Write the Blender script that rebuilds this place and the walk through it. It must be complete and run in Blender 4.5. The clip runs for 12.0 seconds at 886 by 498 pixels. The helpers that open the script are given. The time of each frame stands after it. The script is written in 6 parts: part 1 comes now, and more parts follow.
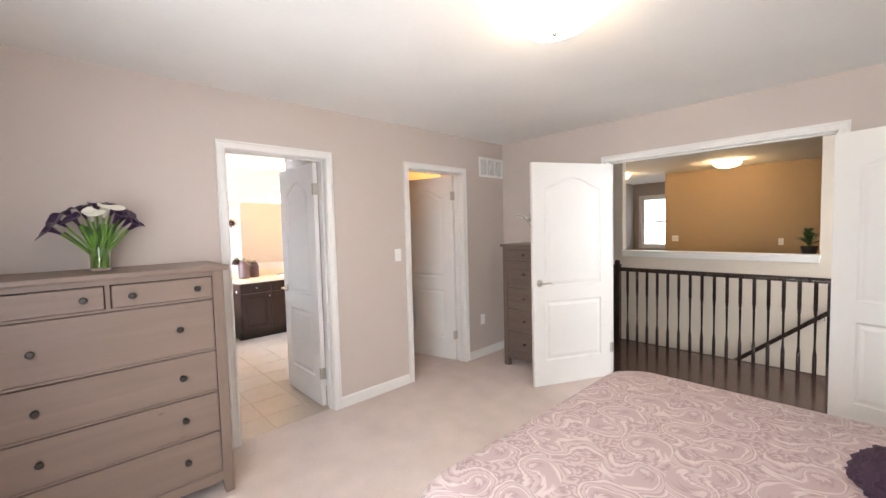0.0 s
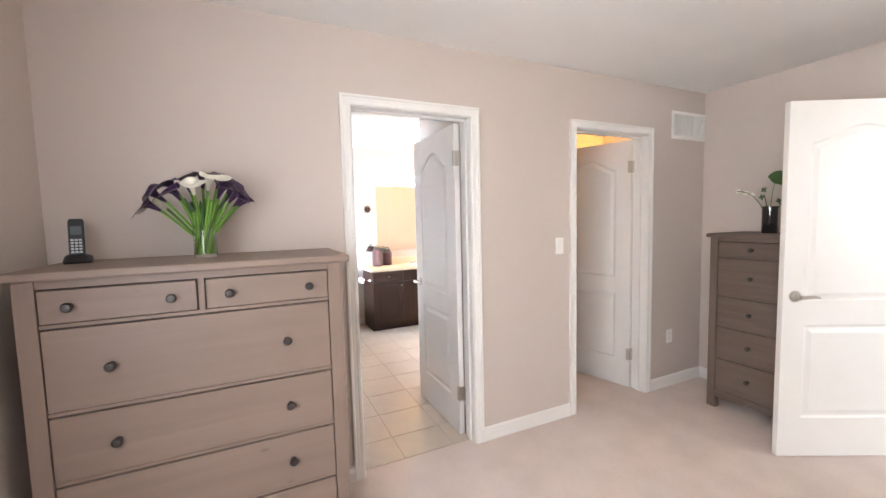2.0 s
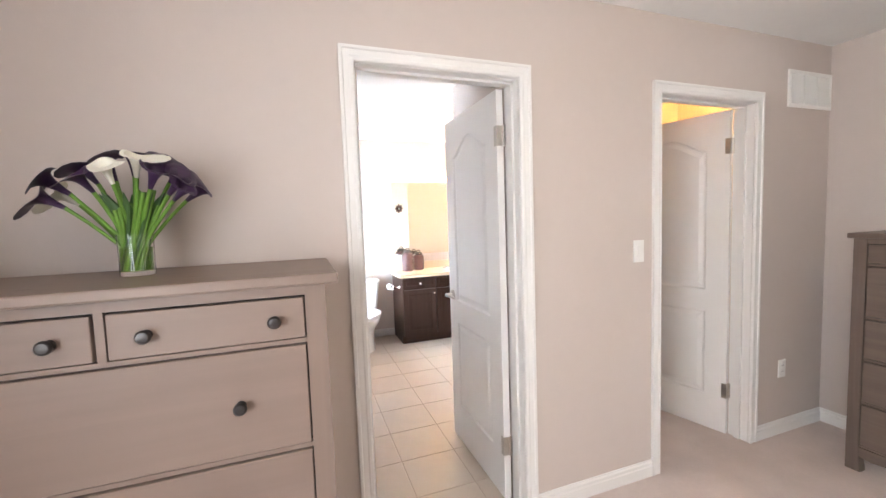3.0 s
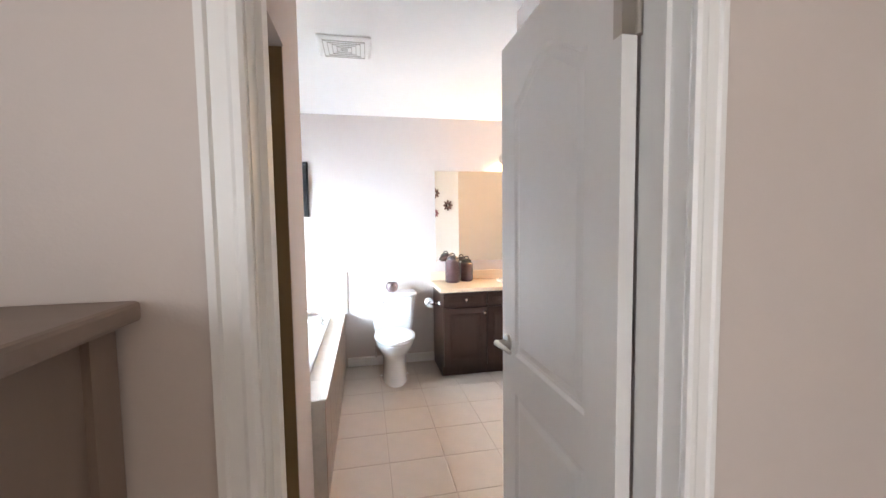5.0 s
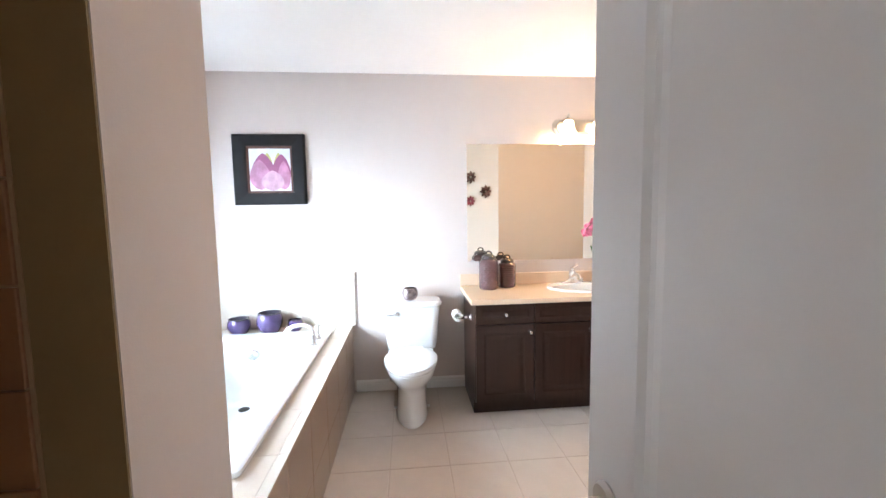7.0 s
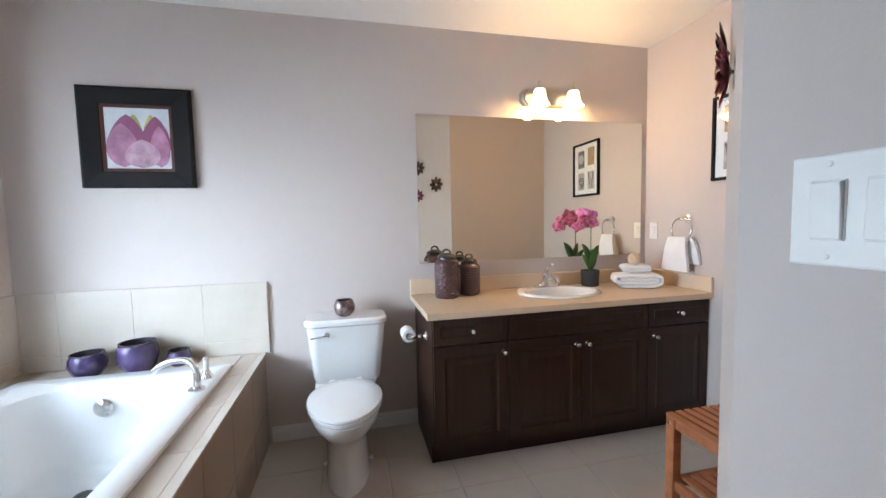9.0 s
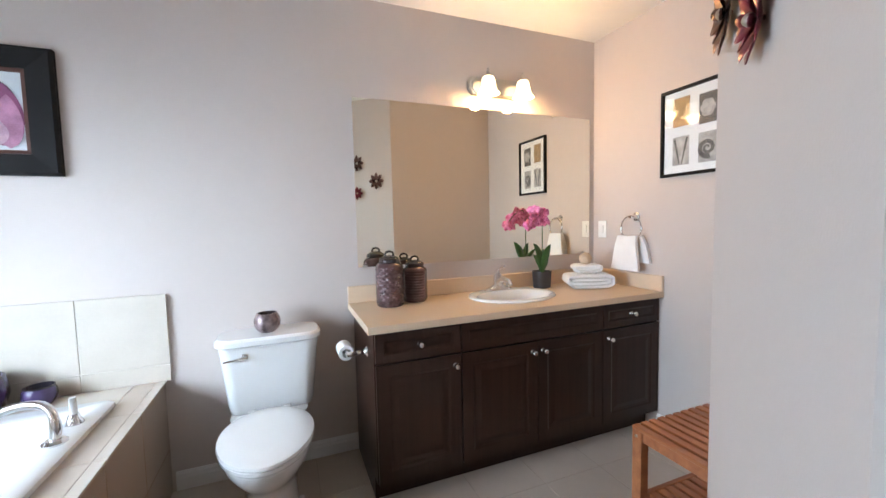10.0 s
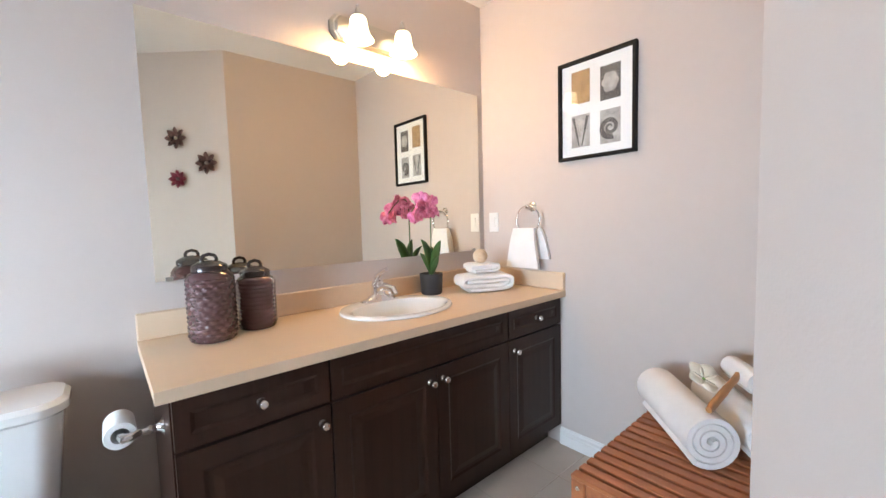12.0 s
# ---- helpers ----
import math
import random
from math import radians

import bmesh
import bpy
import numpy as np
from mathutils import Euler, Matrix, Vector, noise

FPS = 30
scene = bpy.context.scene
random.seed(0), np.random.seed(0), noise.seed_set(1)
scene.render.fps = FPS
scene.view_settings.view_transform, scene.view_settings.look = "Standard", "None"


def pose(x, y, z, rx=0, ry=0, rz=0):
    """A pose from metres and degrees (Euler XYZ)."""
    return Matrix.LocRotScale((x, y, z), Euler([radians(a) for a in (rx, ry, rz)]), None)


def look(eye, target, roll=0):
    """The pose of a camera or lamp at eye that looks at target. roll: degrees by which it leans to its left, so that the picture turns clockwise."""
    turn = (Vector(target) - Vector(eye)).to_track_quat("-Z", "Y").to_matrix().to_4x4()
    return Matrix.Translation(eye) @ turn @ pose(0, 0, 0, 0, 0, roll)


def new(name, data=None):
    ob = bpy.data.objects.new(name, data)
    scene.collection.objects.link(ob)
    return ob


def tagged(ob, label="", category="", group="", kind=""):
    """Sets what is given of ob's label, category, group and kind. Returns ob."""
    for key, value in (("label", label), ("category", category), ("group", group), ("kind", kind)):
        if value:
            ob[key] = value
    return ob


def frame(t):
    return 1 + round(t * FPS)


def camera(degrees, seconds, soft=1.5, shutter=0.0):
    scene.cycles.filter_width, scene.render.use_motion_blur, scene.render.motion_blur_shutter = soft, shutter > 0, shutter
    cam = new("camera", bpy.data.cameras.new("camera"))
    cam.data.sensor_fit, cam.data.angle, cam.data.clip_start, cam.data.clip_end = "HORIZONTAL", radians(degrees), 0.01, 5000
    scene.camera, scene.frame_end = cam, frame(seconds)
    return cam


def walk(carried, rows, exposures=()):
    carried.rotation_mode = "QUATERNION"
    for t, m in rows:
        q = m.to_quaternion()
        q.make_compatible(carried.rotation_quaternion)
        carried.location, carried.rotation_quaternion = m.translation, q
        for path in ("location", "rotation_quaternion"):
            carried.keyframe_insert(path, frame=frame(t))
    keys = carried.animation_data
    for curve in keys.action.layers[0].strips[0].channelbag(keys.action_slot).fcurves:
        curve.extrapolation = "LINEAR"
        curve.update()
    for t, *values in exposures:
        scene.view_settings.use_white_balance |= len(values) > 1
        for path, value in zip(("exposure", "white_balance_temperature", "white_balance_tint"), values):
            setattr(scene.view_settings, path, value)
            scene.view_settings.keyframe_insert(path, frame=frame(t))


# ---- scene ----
cam = camera(97.1, 12.0)
PATH = [
    (0, (0.522, 1.721, 1.488), (1.891, 3.175, 1.378), -1.5),
    (0.5, (0.55, 1.854, 1.489), (1.815, 3.397, 1.365), -1.4),
    (1, (0.636, 2.036, 1.475), (1.746, 3.694, 1.333), -1.4),
    (1.5, (0.731, 2.269, 1.445), (1.693, 4.017, 1.305), -1.3),
    (2, (0.824, 2.543, 1.442), (1.67, 4.349, 1.293), -1.4),
    (2.5, (0.949, 2.816, 1.434), (1.693, 4.666, 1.279), -1.9),
    (3, (1.072, 3.092, 1.436), (1.743, 4.97, 1.291), -2.0),
    (3.2, (1.123, 3.207, 1.435), (1.767, 5.096, 1.299), -2.0),
    (4.8, (1.433, 3.982, 1.405), (1.855, 5.934, 1.284), -1.0),
    (5, (1.451, 4.059, 1.407), (1.839, 6.018, 1.276), -0.8),
    (5.5, (1.52, 4.27, 1.405), (1.832, 6.24, 1.248), -1.1),
    (5.8, (1.563, 4.407, 1.401), (1.842, 6.38, 1.235), -1.1),
    (6, (1.585, 4.485, 1.4), (1.835, 6.461, 1.23), -1.2),
    (6.2, (1.601, 4.568, 1.403), (1.833, 6.547, 1.229), -1.2),
    (6.5, (1.626, 4.71, 1.4), (1.833, 6.692, 1.226), -1.0),
    (6.7, (1.65, 4.793, 1.399), (1.826, 6.777, 1.223), -0.9),
    (8.3, (1.754, 5.387, 1.292), (1.984, 7.37, 1.163), -1.3),
    (8.5, (1.742, 5.453, 1.301), (2.033, 7.426, 1.154), -1.1),
    (9, (1.739, 5.565, 1.276), (2.196, 7.507, 1.136), -1.2),
    (9.5, (1.755, 5.682, 1.258), (2.358, 7.585, 1.129), -1.5),
    (10, (1.79, 5.811, 1.258), (2.533, 7.663, 1.119), -1.3),
    (10.5, (1.842, 5.941, 1.244), (2.739, 7.722, 1.097), -1.3),
    (11, (1.89, 6.067, 1.229), (2.946, 7.758, 1.079), -1.3),
    (11.5, (1.942, 6.186, 1.212), (3.139, 7.783, 1.071), -1.3),
    (12, (2.024, 6.316, 1.199), (3.332, 7.822, 1.056), -1.6),
]
EXPOSURES = [(0, 0.58), (3.0, 0.77), (4.8, 0.06), (6.7, 0.03), (8.3, -1.27), (9.0, -1.22), (10.0, -1.10), (12.0, -0.84)]
walk(cam, [(t, look(eye, target, roll)) for t, eye, target, roll in PATH], EXPOSURES)

# ---- world, sun ----
world = bpy.data.worlds.new("world")
scene.world = world
world.use_nodes = True
wn = world.node_tree.nodes
sky = wn.new("ShaderNodeTexSky")
sky.sky_type = "NISHITA"
sky.sun_disc = False
sky.sun_elevation = radians(53)
sky.sun_rotation = radians(80)
wn["Background"].inputs["Strength"].default_value = 0.12
world.node_tree.links.new(sky.outputs["Color"], wn["Background"].inputs["Color"])


def lamp(name, kind, m, energy, color=(1, 1, 1), size=0.1, size_y=None):
    data = bpy.data.lights.new(name, kind)
    data.energy, data.color = energy, color
    if kind == "AREA":
        data.shape, data.size, data.size_y = "RECTANGLE", size, size_y or size
    elif kind == "POINT":
        data.shadow_soft_size = size
    elif kind == "SUN":
        data.angle = size
    ob = new(name, data)
    ob.matrix_world = m
    return ob


DAY = (0.93, 0.97, 1.0)
WARM = (1.0, 0.66, 0.33)
lamp("sun", "SUN", look((0, 0, 0), (-0.6, -0.1, -0.8)), 3.0, (1.0, 0.95, 0.88), radians(0.5))
lamp("day_bedroom_window", "AREA", look((-0.12, 2.5, 1.42), (2, 3.65, 1.05)), 43, (0.91, 0.94, 1.0), 1.9, 1.5)
# Weak fill for the bed, at a south window that is made up.
lamp("fill_bed_south", "AREA", look((3.6, 0.30, 1.5), (3.3, 2, 1.0)), 3, DAY, 1.1, 1.4)
lamp("day_bath_window", "AREA", look((-0.92, 6.45, 1.50), (1.3, 7.5, 1.42)), 980, (0.63, 0.795, 0.985), 2.2, 1.9)
lamp("day_landing_window", "AREA", look((11.3, 5.1, 1.5), (8, 5.0, 1.3)), 40, DAY, 1.6, 1.8)
# Unseen fill added to brighten the stair wall; no window stands behind it.
lamp("fill_hall", "AREA", look((5.6, -0.8, 1.4), (5.9, 2, 0.3)), 135, DAY, 1.2, 1.6)
lamp("bulb_bedroom", "POINT", pose(2.12, 2.66, 2.37), 9.5, (1.0, 0.87, 0.71), 0.08)
lamp("bulb_hall", "POINT", pose(8.3, 3.2, 2.37), 18, WARM, 0.08)
lamp("bulb_landing", "POINT", pose(8.5, 5.0, 2.37), 12, WARM, 0.08)
lamp("bulb_closet", "POINT", pose(3.98, 5.15, 2.2), 14, (1.0, 0.50, 0.16), 0.05)
lamp("bulb_shower", "POINT", pose(0.55, 5.2, 2.30), 0.42, (1.0, 0.55, 0.22), 0.05)
for bx in (2.928, 3.165):
    lamp("bulb_vanity", "POINT", pose(bx, 7.87, 1.99), 18.5, (1.0, 0.59, 0.24), 0.04)

# ---- materials ----


def mat(name, color, rough=0.6, metal=0.0, vary=0.06, scale=6.0, bump=0.0, bump_scale=60.0, spot=0.0, coat=0.0, second=None):
    """A painted, ceramic, metal or cloth surface: colour that varies at two scales, worn gloss and fine relief."""
    m = bpy.data.materials.new(name)
    m.use_nodes = True
    nt = m.node_tree
    n, l = nt.nodes, nt.links
    b = n["Principled BSDF"]
    co = n.new("ShaderNodeTexCoord")
    big = n.new("ShaderNodeTexNoise")
    big.inputs["Scale"].default_value = scale
    big.inputs["Detail"].default_value = 4
    l.new(co.outputs["Object"], big.inputs["Vector"])
    fine = n.new("ShaderNodeTexNoise")
    fine.inputs["Scale"].default_value = scale * 14
    fine.inputs["Detail"].default_value = 3
    l.new(co.outputs["Object"], fine.inputs["Vector"])
    add = n.new("ShaderNodeMath")
    add.operation = "MULTIPLY_ADD"
    l.new(fine.outputs["Fac"], add.inputs[0])
    add.inputs[1].default_value = 0.35
    l.new(big.outputs["Fac"], add.inputs[2])
    ramp = n.new("ShaderNodeValToRGB")
    ramp.color_ramp.elements[0].position, ramp.color_ramp.elements[1].position = 0.35, 0.95
    dark = [c * (1 - vary) for c in color]
    light = [min(1, c * (1 + vary)) for c in (second or color)]
    ramp.color_ramp.elements[0].color = (*dark, 1)
    ramp.color_ramp.elements[1].color = (*light, 1)
    l.new(add.outputs[0], ramp.inputs["Fac"])
    l.new(ramp.outputs["Color"], b.inputs["Base Color"])
    rr = n.new("ShaderNodeMapRange")
    rr.inputs["To Min"].default_value = max(0.02, rough * 0.85)
    rr.inputs["To Max"].default_value = min(1, rough * 1.15)
    l.new(big.outputs["Fac"], rr.inputs["Value"])
    l.new(rr.outputs["Result"], b.inputs["Roughness"])
    b.inputs["Metallic"].default_value = metal
    b.inputs["Coat Weight"].default_value = coat
    if bump:
        bn = n.new("ShaderNodeTexNoise")
        bn.inputs["Scale"].default_value = bump_scale
        bn.inputs["Detail"].default_value = 3
        l.new(co.outputs["Object"], bn.inputs["Vector"])
        bp = n.new("ShaderNodeBump")
        bp.inputs["Strength"].default_value = bump
        bp.inputs["Distance"].default_value = 0.004
        l.new(bn.outputs["Fac"], bp.inputs["Height"])
        l.new(bp.outputs["Normal"], b.inputs["Normal"])
    return m


def wood(name, dark, light, rough=0.5, axis=0, scale=1.0, bump=0.15, each=True, knots=False):
    """Boards with long grain along an axis; each object shifts the grain."""
    m = bpy.data.materials.new(name)
    m.use_nodes = True
    nt = m.node_tree
    n, l = nt.nodes, nt.links
    b = n["Principled BSDF"]
    co = n.new("ShaderNodeTexCoord")
    mp = n.new("ShaderNodeMapping")
    s = [34 * scale] * 3
    s[axis] = 1.6 * scale
    mp.inputs["Scale"].default_value = s
    l.new(co.outputs["Object"], mp.inputs["Vector"])
    if each:
        info = n.new("ShaderNodeObjectInfo")
        mul = n.new("ShaderNodeMath")
        mul.operation = "MULTIPLY"
        mul.inputs[1].default_value = 37.0
        l.new(info.outputs["Random"], mul.inputs[0])
        l.new(mul.outputs[0], mp.inputs["Location"])
    g = n.new("ShaderNodeTexNoise")
    g.inputs["Scale"].default_value = 1.0
    g.inputs["Detail"].default_value = 6
    g.inputs["Distortion"].default_value = 0.6
    l.new(mp.outputs["Vector"], g.inputs["Vector"])
    ramp = n.new("ShaderNodeValToRGB")
    ramp.color_ramp.elements[0].position, ramp.color_ramp.elements[1].position = 0.3, 0.72
    ramp.color_ramp.elements[0].color = (*dark, 1)
    ramp.color_ramp.elements[1].color = (*light, 1)
    l.new(g.outputs["Fac"], ramp.inputs["Fac"])
    out = ramp.outputs["Color"]
    if knots:
        mk = n.new("ShaderNodeMapping")
        sk = [7.0] * 3
        sk[axis] = 3.2
        mk.inputs["Scale"].default_value = sk
        l.new(co.outputs["Object"], mk.inputs["Vector"])
        v = n.new("ShaderNodeTexVoronoi")
        v.inputs["Scale"].default_value = 1.0
        l.new(mk.outputs["Vector"], v.inputs["Vector"])
        kr = n.new("ShaderNodeValToRGB")
        kr.color_ramp.elements[0].position, kr.color_ramp.elements[1].position = 0.02, 0.075
        kr.color_ramp.elements[0].color, kr.color_ramp.elements[1].color = (0.45, 0.4, 0.38, 1), (1, 1, 1, 1)
        l.new(v.outputs["Distance"], kr.inputs["Fac"])
        mx = n.new("ShaderNodeMix")
        mx.data_type, mx.blend_type = "RGBA", "MULTIPLY"
        mx.inputs["Factor"].default_value = 0.8
        l.new(out, mx.inputs["A"])
        l.new(kr.outputs["Color"], mx.inputs["B"])
        out = mx.outputs["Result"]
    l.new(out, b.inputs["Base Color"])
    b.inputs["Roughness"].default_value = rough
    bp = n.new("ShaderNodeBump")
    bp.inputs["Strength"].default_value = bump
    bp.inputs["Distance"].default_value = 0.002
    l.new(g.outputs["Fac"], bp.inputs["Height"])
    l.new(bp.outputs["Normal"], b.inputs["Normal"])
    return m


def glow(name, color, strength):
    m = bpy.data.materials.new(name)
    m.use_nodes = True
    b = m.node_tree.nodes["Principled BSDF"]
    b.inputs["Base Color"].default_value = (0.9, 0.85, 0.75, 1)
    b.inputs["Roughness"].default_value = 0.3
    b.inputs["Emission Color"].default_value = (*color, 1)
    b.inputs["Emission Strength"].default_value = strength
    return m


def clear(name, color=(1, 1, 1), ior=1.45, rough=0.0):
    m = bpy.data.materials.new(name)
    m.use_nodes = True
    b = m.node_tree.nodes["Principled BSDF"]
    b.inputs["Base Color"].default_value = (*color, 1)
    b.inputs["Roughness"].default_value = rough
    b.inputs["Transmission Weight"].default_value = 1.0
    b.inputs["IOR"].default_value = ior
    return m


def paisley(name):
    """Cotton print: cream whorls and drops on a dusty mauve ground."""
    m = bpy.data.materials.new(name)
    m.use_nodes = True
    nt = m.node_tree
    n, l = nt.nodes, nt.links
    b = n["Principled BSDF"]
    co = n.new("ShaderNodeTexCoord")
    warp = n.new("ShaderNodeTexNoise")
    warp.inputs["Scale"].default_value = 5.0
    warp.inputs["Detail"].default_value = 2
    l.new(co.outputs["Object"], warp.inputs["Vector"])
    mixv = n.new("ShaderNodeVectorMath")
    mixv.operation = "MULTIPLY_ADD"
    mixv.inputs[1].default_value = (0.12, 0.12, 0.12)
    l.new(warp.outputs["Color"], mixv.inputs[0])
    l.new(co.outputs["Object"], mixv.inputs[2])

    def op(kind, x, y=None, z=None):
        m_ = n.new("ShaderNodeMath")
        m_.operation = kind
        for k, v in enumerate((x, y, z)):
            if v is None:
                continue
            if isinstance(v, (int, float)):
                m_.inputs[k].default_value = v
            else:
                l.new(v, m_.inputs[k])
        return m_.outputs[0]

    def whorls(scale, freq, lean, jitter):
        v = n.new("ShaderNodeTexVoronoi")
        v.voronoi_dimensions = "2D"
        v.inputs["Scale"].default_value = scale
        v.inputs["Randomness"].default_value = jitter
        l.new(mixv.outputs[0], v.inputs["Vector"])
        d = n.new("ShaderNodeVectorMath")
        d.operation = "SUBTRACT"
        l.new(mixv.outputs[0], d.inputs[0])
        l.new(v.outputs["Position"], d.inputs[1])
        sep, col = n.new("ShaderNodeSeparateXYZ"), n.new("ShaderNodeSeparateXYZ")
        l.new(d.outputs[0], sep.inputs[0])
        l.new(v.outputs["Color"], col.inputs[0])
        turn = op("MULTIPLY", col.outputs[0], 2.4)
        theta = op("ADD", op("ARCTAN2", sep.outputs[1], sep.outputs[0]), turn)
        drop = op("MULTIPLY_ADD", op("COSINE", theta), lean, 1.0)
        reach = op("MULTIPLY", op("MULTIPLY", v.outputs["Distance"], drop), freq)
        return op("SINE", op("ADD", reach, theta))

    def shades(stops, source):
        ramp = n.new("ShaderNodeValToRGB")
        cr = ramp.color_ramp
        cr.elements[0].position, cr.elements[0].color = stops[0][0], (*tone[stops[0][1]], 1)
        cr.elements[1].position, cr.elements[1].color = stops[-1][0], (*tone[stops[-1][1]], 1)
        for p, c in stops[1:-1]:
            cr.elements.new(p).color = (*tone[c], 1)
        l.new(source, ramp.inputs["Fac"])
        return ramp.outputs["Color"]

    tone = {"c": (0.56, 0.48, 0.465), "m": (0.43, 0.335, 0.335), "d": (0.345, 0.255, 0.26), "p": (0.475, 0.385, 0.38), "s": (0.515, 0.43, 0.42)}

    def drops(scale, jitter, bend, lean, size):
        """Distance from the heart of a bent, scalloped drop, one in each cell."""
        v = n.new("ShaderNodeTexVoronoi")
        v.voronoi_dimensions = "2D"
        v.inputs["Scale"].default_value = scale
        v.inputs["Randomness"].default_value = jitter
        l.new(mixv.outputs[0], v.inputs["Vector"])
        d = n.new("ShaderNodeVectorMath")
        d.operation = "SUBTRACT"
        l.new(mixv.outputs[0], d.inputs[0])
        l.new(v.outputs["Position"], d.inputs[1])
        sep, col = n.new("ShaderNodeSeparateXYZ"), n.new("ShaderNodeSeparateXYZ")
        l.new(d.outputs[0], sep.inputs[0])
        l.new(v.outputs["Color"], col.inputs[0])
        turn = op("MULTIPLY_ADD", op("ROUND", op("MULTIPLY", col.outputs[0], 3.0)), 1.9, 0.6)
        far = op("SQRT", op("ADD", op("MULTIPLY", sep.outputs[0], sep.outputs[0]), op("MULTIPLY", sep.outputs[1], sep.outputs[1])))
        theta = op("ADD", op("ADD", op("ARCTAN2", sep.outputs[1], sep.outputs[0]), turn), op("MULTIPLY", far, bend))
        drop = op("MULTIPLY_ADD", op("COSINE", theta), lean, 1.0)
        scallop = op("MULTIPLY", op("SINE", op("MULTIPLY", theta, 13.0)), 0.020)
        return op("ADD", op("MULTIPLY", op("MULTIPLY", far, drop), size), scallop)

    big = drops(5.0, 0.55, 19.0, 0.72, 7.6)
    heart = shades([(0.0, "s"), (0.07, "s"), (0.10, "d"), (0.15, "m"), (0.25, "m"), (0.28, "c"), (0.32, "c"), (0.35, "d"), (0.39, "p"), (0.46, "p"), (0.49, "s"), (0.53, "d"), (0.57, "m"), (0.65, "c"), (0.72, "c"), (0.76, "d"), (0.82, "m")], big)
    small = whorls(24.0, 9.0, 0.5, 1.0)
    filler = shades([(0.05, "d"), (0.16, "m"), (0.60, "m"), (0.76, "s"), (0.93, "s"), (0.97, "p")], op("MULTIPLY_ADD", small, 0.5, 0.5))
    outside = n.new("ShaderNodeMapRange")
    outside.inputs["From Min"].default_value, outside.inputs["From Max"].default_value = 0.78, 0.83
    l.new(big, outside.inputs["Value"])
    pick = n.new("ShaderNodeMix")
    pick.data_type = "RGBA"
    l.new(outside.outputs["Result"], pick.inputs["Factor"])
    l.new(heart, pick.inputs["A"])
    l.new(filler, pick.inputs["B"])
    l.new(pick.outputs["Result"], b.inputs["Base Color"])
    b.inputs["Roughness"].default_value = 0.85
    weave = n.new("ShaderNodeTexNoise")
    weave.inputs["Scale"].default_value = 420
    l.new(co.outputs["Object"], weave.inputs["Vector"])
    bp = n.new("ShaderNodeBump")
    bp.inputs["Strength"].default_value = 0.3
    bp.inputs["Distance"].default_value = 0.002
    l.new(weave.outputs["Fac"], bp.inputs["Height"])
    l.new(bp.outputs["Normal"], b.inputs["Normal"])
    return m


PAINT = mat("wall_paint_warm_greige", (0.555, 0.485, 0.445), 0.75, vary=0.03, scale=1.5, bump=0.07, bump_scale=180)
TAN = mat("wall_paint_tan", (0.40, 0.285, 0.165), 0.75, vary=0.04, scale=1.5, bump=0.12, bump_scale=180)
GREY = mat("wall_paint_grey", (0.42, 0.37, 0.355), 0.75, vary=0.04, scale=1.5, bump=0.12, bump_scale=180)
CREAM = mat("wall_paint_cream", (0.62, 0.55, 0.47), 0.75, vary=0.04, scale=1.5, bump=0.12, bump_scale=180)
CEIL = mat("ceiling_paint_white", (0.83, 0.82, 0.80), 0.9, vary=0.03, scale=2, bump=0.25, bump_scale=220)
WHITE = mat("trim_paint_white", (0.76, 0.745, 0.725), 0.35, vary=0.025, scale=3, bump=0.04, bump_scale=90)
CARPET = mat("carpet_beige_pile", (0.66, 0.555, 0.51), 0.98, vary=0.05, scale=4, bump=1.0, bump_scale=320, second=(0.72, 0.615, 0.57))
TILE = mat("floor_tile_beige", (0.49, 0.415, 0.345), 0.35, vary=0.035, scale=9, bump=0.08, bump_scale=25, second=(0.51, 0.43, 0.36))
# Brown beige apron tile, darkened for the little light its side gets.
APRON = mat("tub_apron_tile_shaded_brown", (0.28, 0.205, 0.15), 0.36, vary=0.05, scale=8, bump=0.06, bump_scale=25)
WTILE = mat("wall_tile_beige", (0.56, 0.50, 0.43), 0.22, vary=0.07, scale=6, bump=0.05, bump_scale=25)
GROUT = mat("grout_grey_brown", (0.44, 0.37, 0.30), 0.9, vary=0.1, scale=20, bump=0.3, bump_scale=200)
WGROUT = mat("grout_pale", (0.56, 0.51, 0.45), 0.9, vary=0.1, scale=20, bump=0.3, bump_scale=200)
STILE = mat("shower_tile_terracotta", (0.25, 0.12, 0.055), 0.3, vary=0.14, scale=6, bump=0.06, bump_scale=25)
HALLWOOD = wood("hall_floor_dark_wood", (0.030, 0.014, 0.010), (0.075, 0.036, 0.026), 0.16, axis=1, bump=0.05)
DRESS = wood("chest_grey_brown_stain", (0.205, 0.148, 0.118), (0.238, 0.176, 0.143), 0.45, axis=0, scale=0.5, bump=0.06, knots=True)
DRESSV = wood("chest_grey_brown_stain_upright", (0.20, 0.145, 0.115), (0.234, 0.173, 0.14), 0.45, axis=2, scale=0.5, bump=0.06)
# Narrow chest: grey-brown wood made darker than the wide chest's.
DRESSN = wood("narrow_chest_dark", (0.115, 0.083, 0.068), (0.155, 0.115, 0.093), 0.5, axis=0, knots=True)
DRESSNV = wood("narrow_chest_dark_upright", (0.11, 0.08, 0.065), (0.15, 0.11, 0.09), 0.5, axis=2)
RAILW = wood("rail_dark_wood", (0.016, 0.009, 0.007), (0.035, 0.018, 0.013), 0.25, axis=2, bump=0.05)
ESP = wood("vanity_espresso", (0.021, 0.0092, 0.006), (0.032, 0.0142, 0.0095), 0.32, axis=2, bump=0.03)
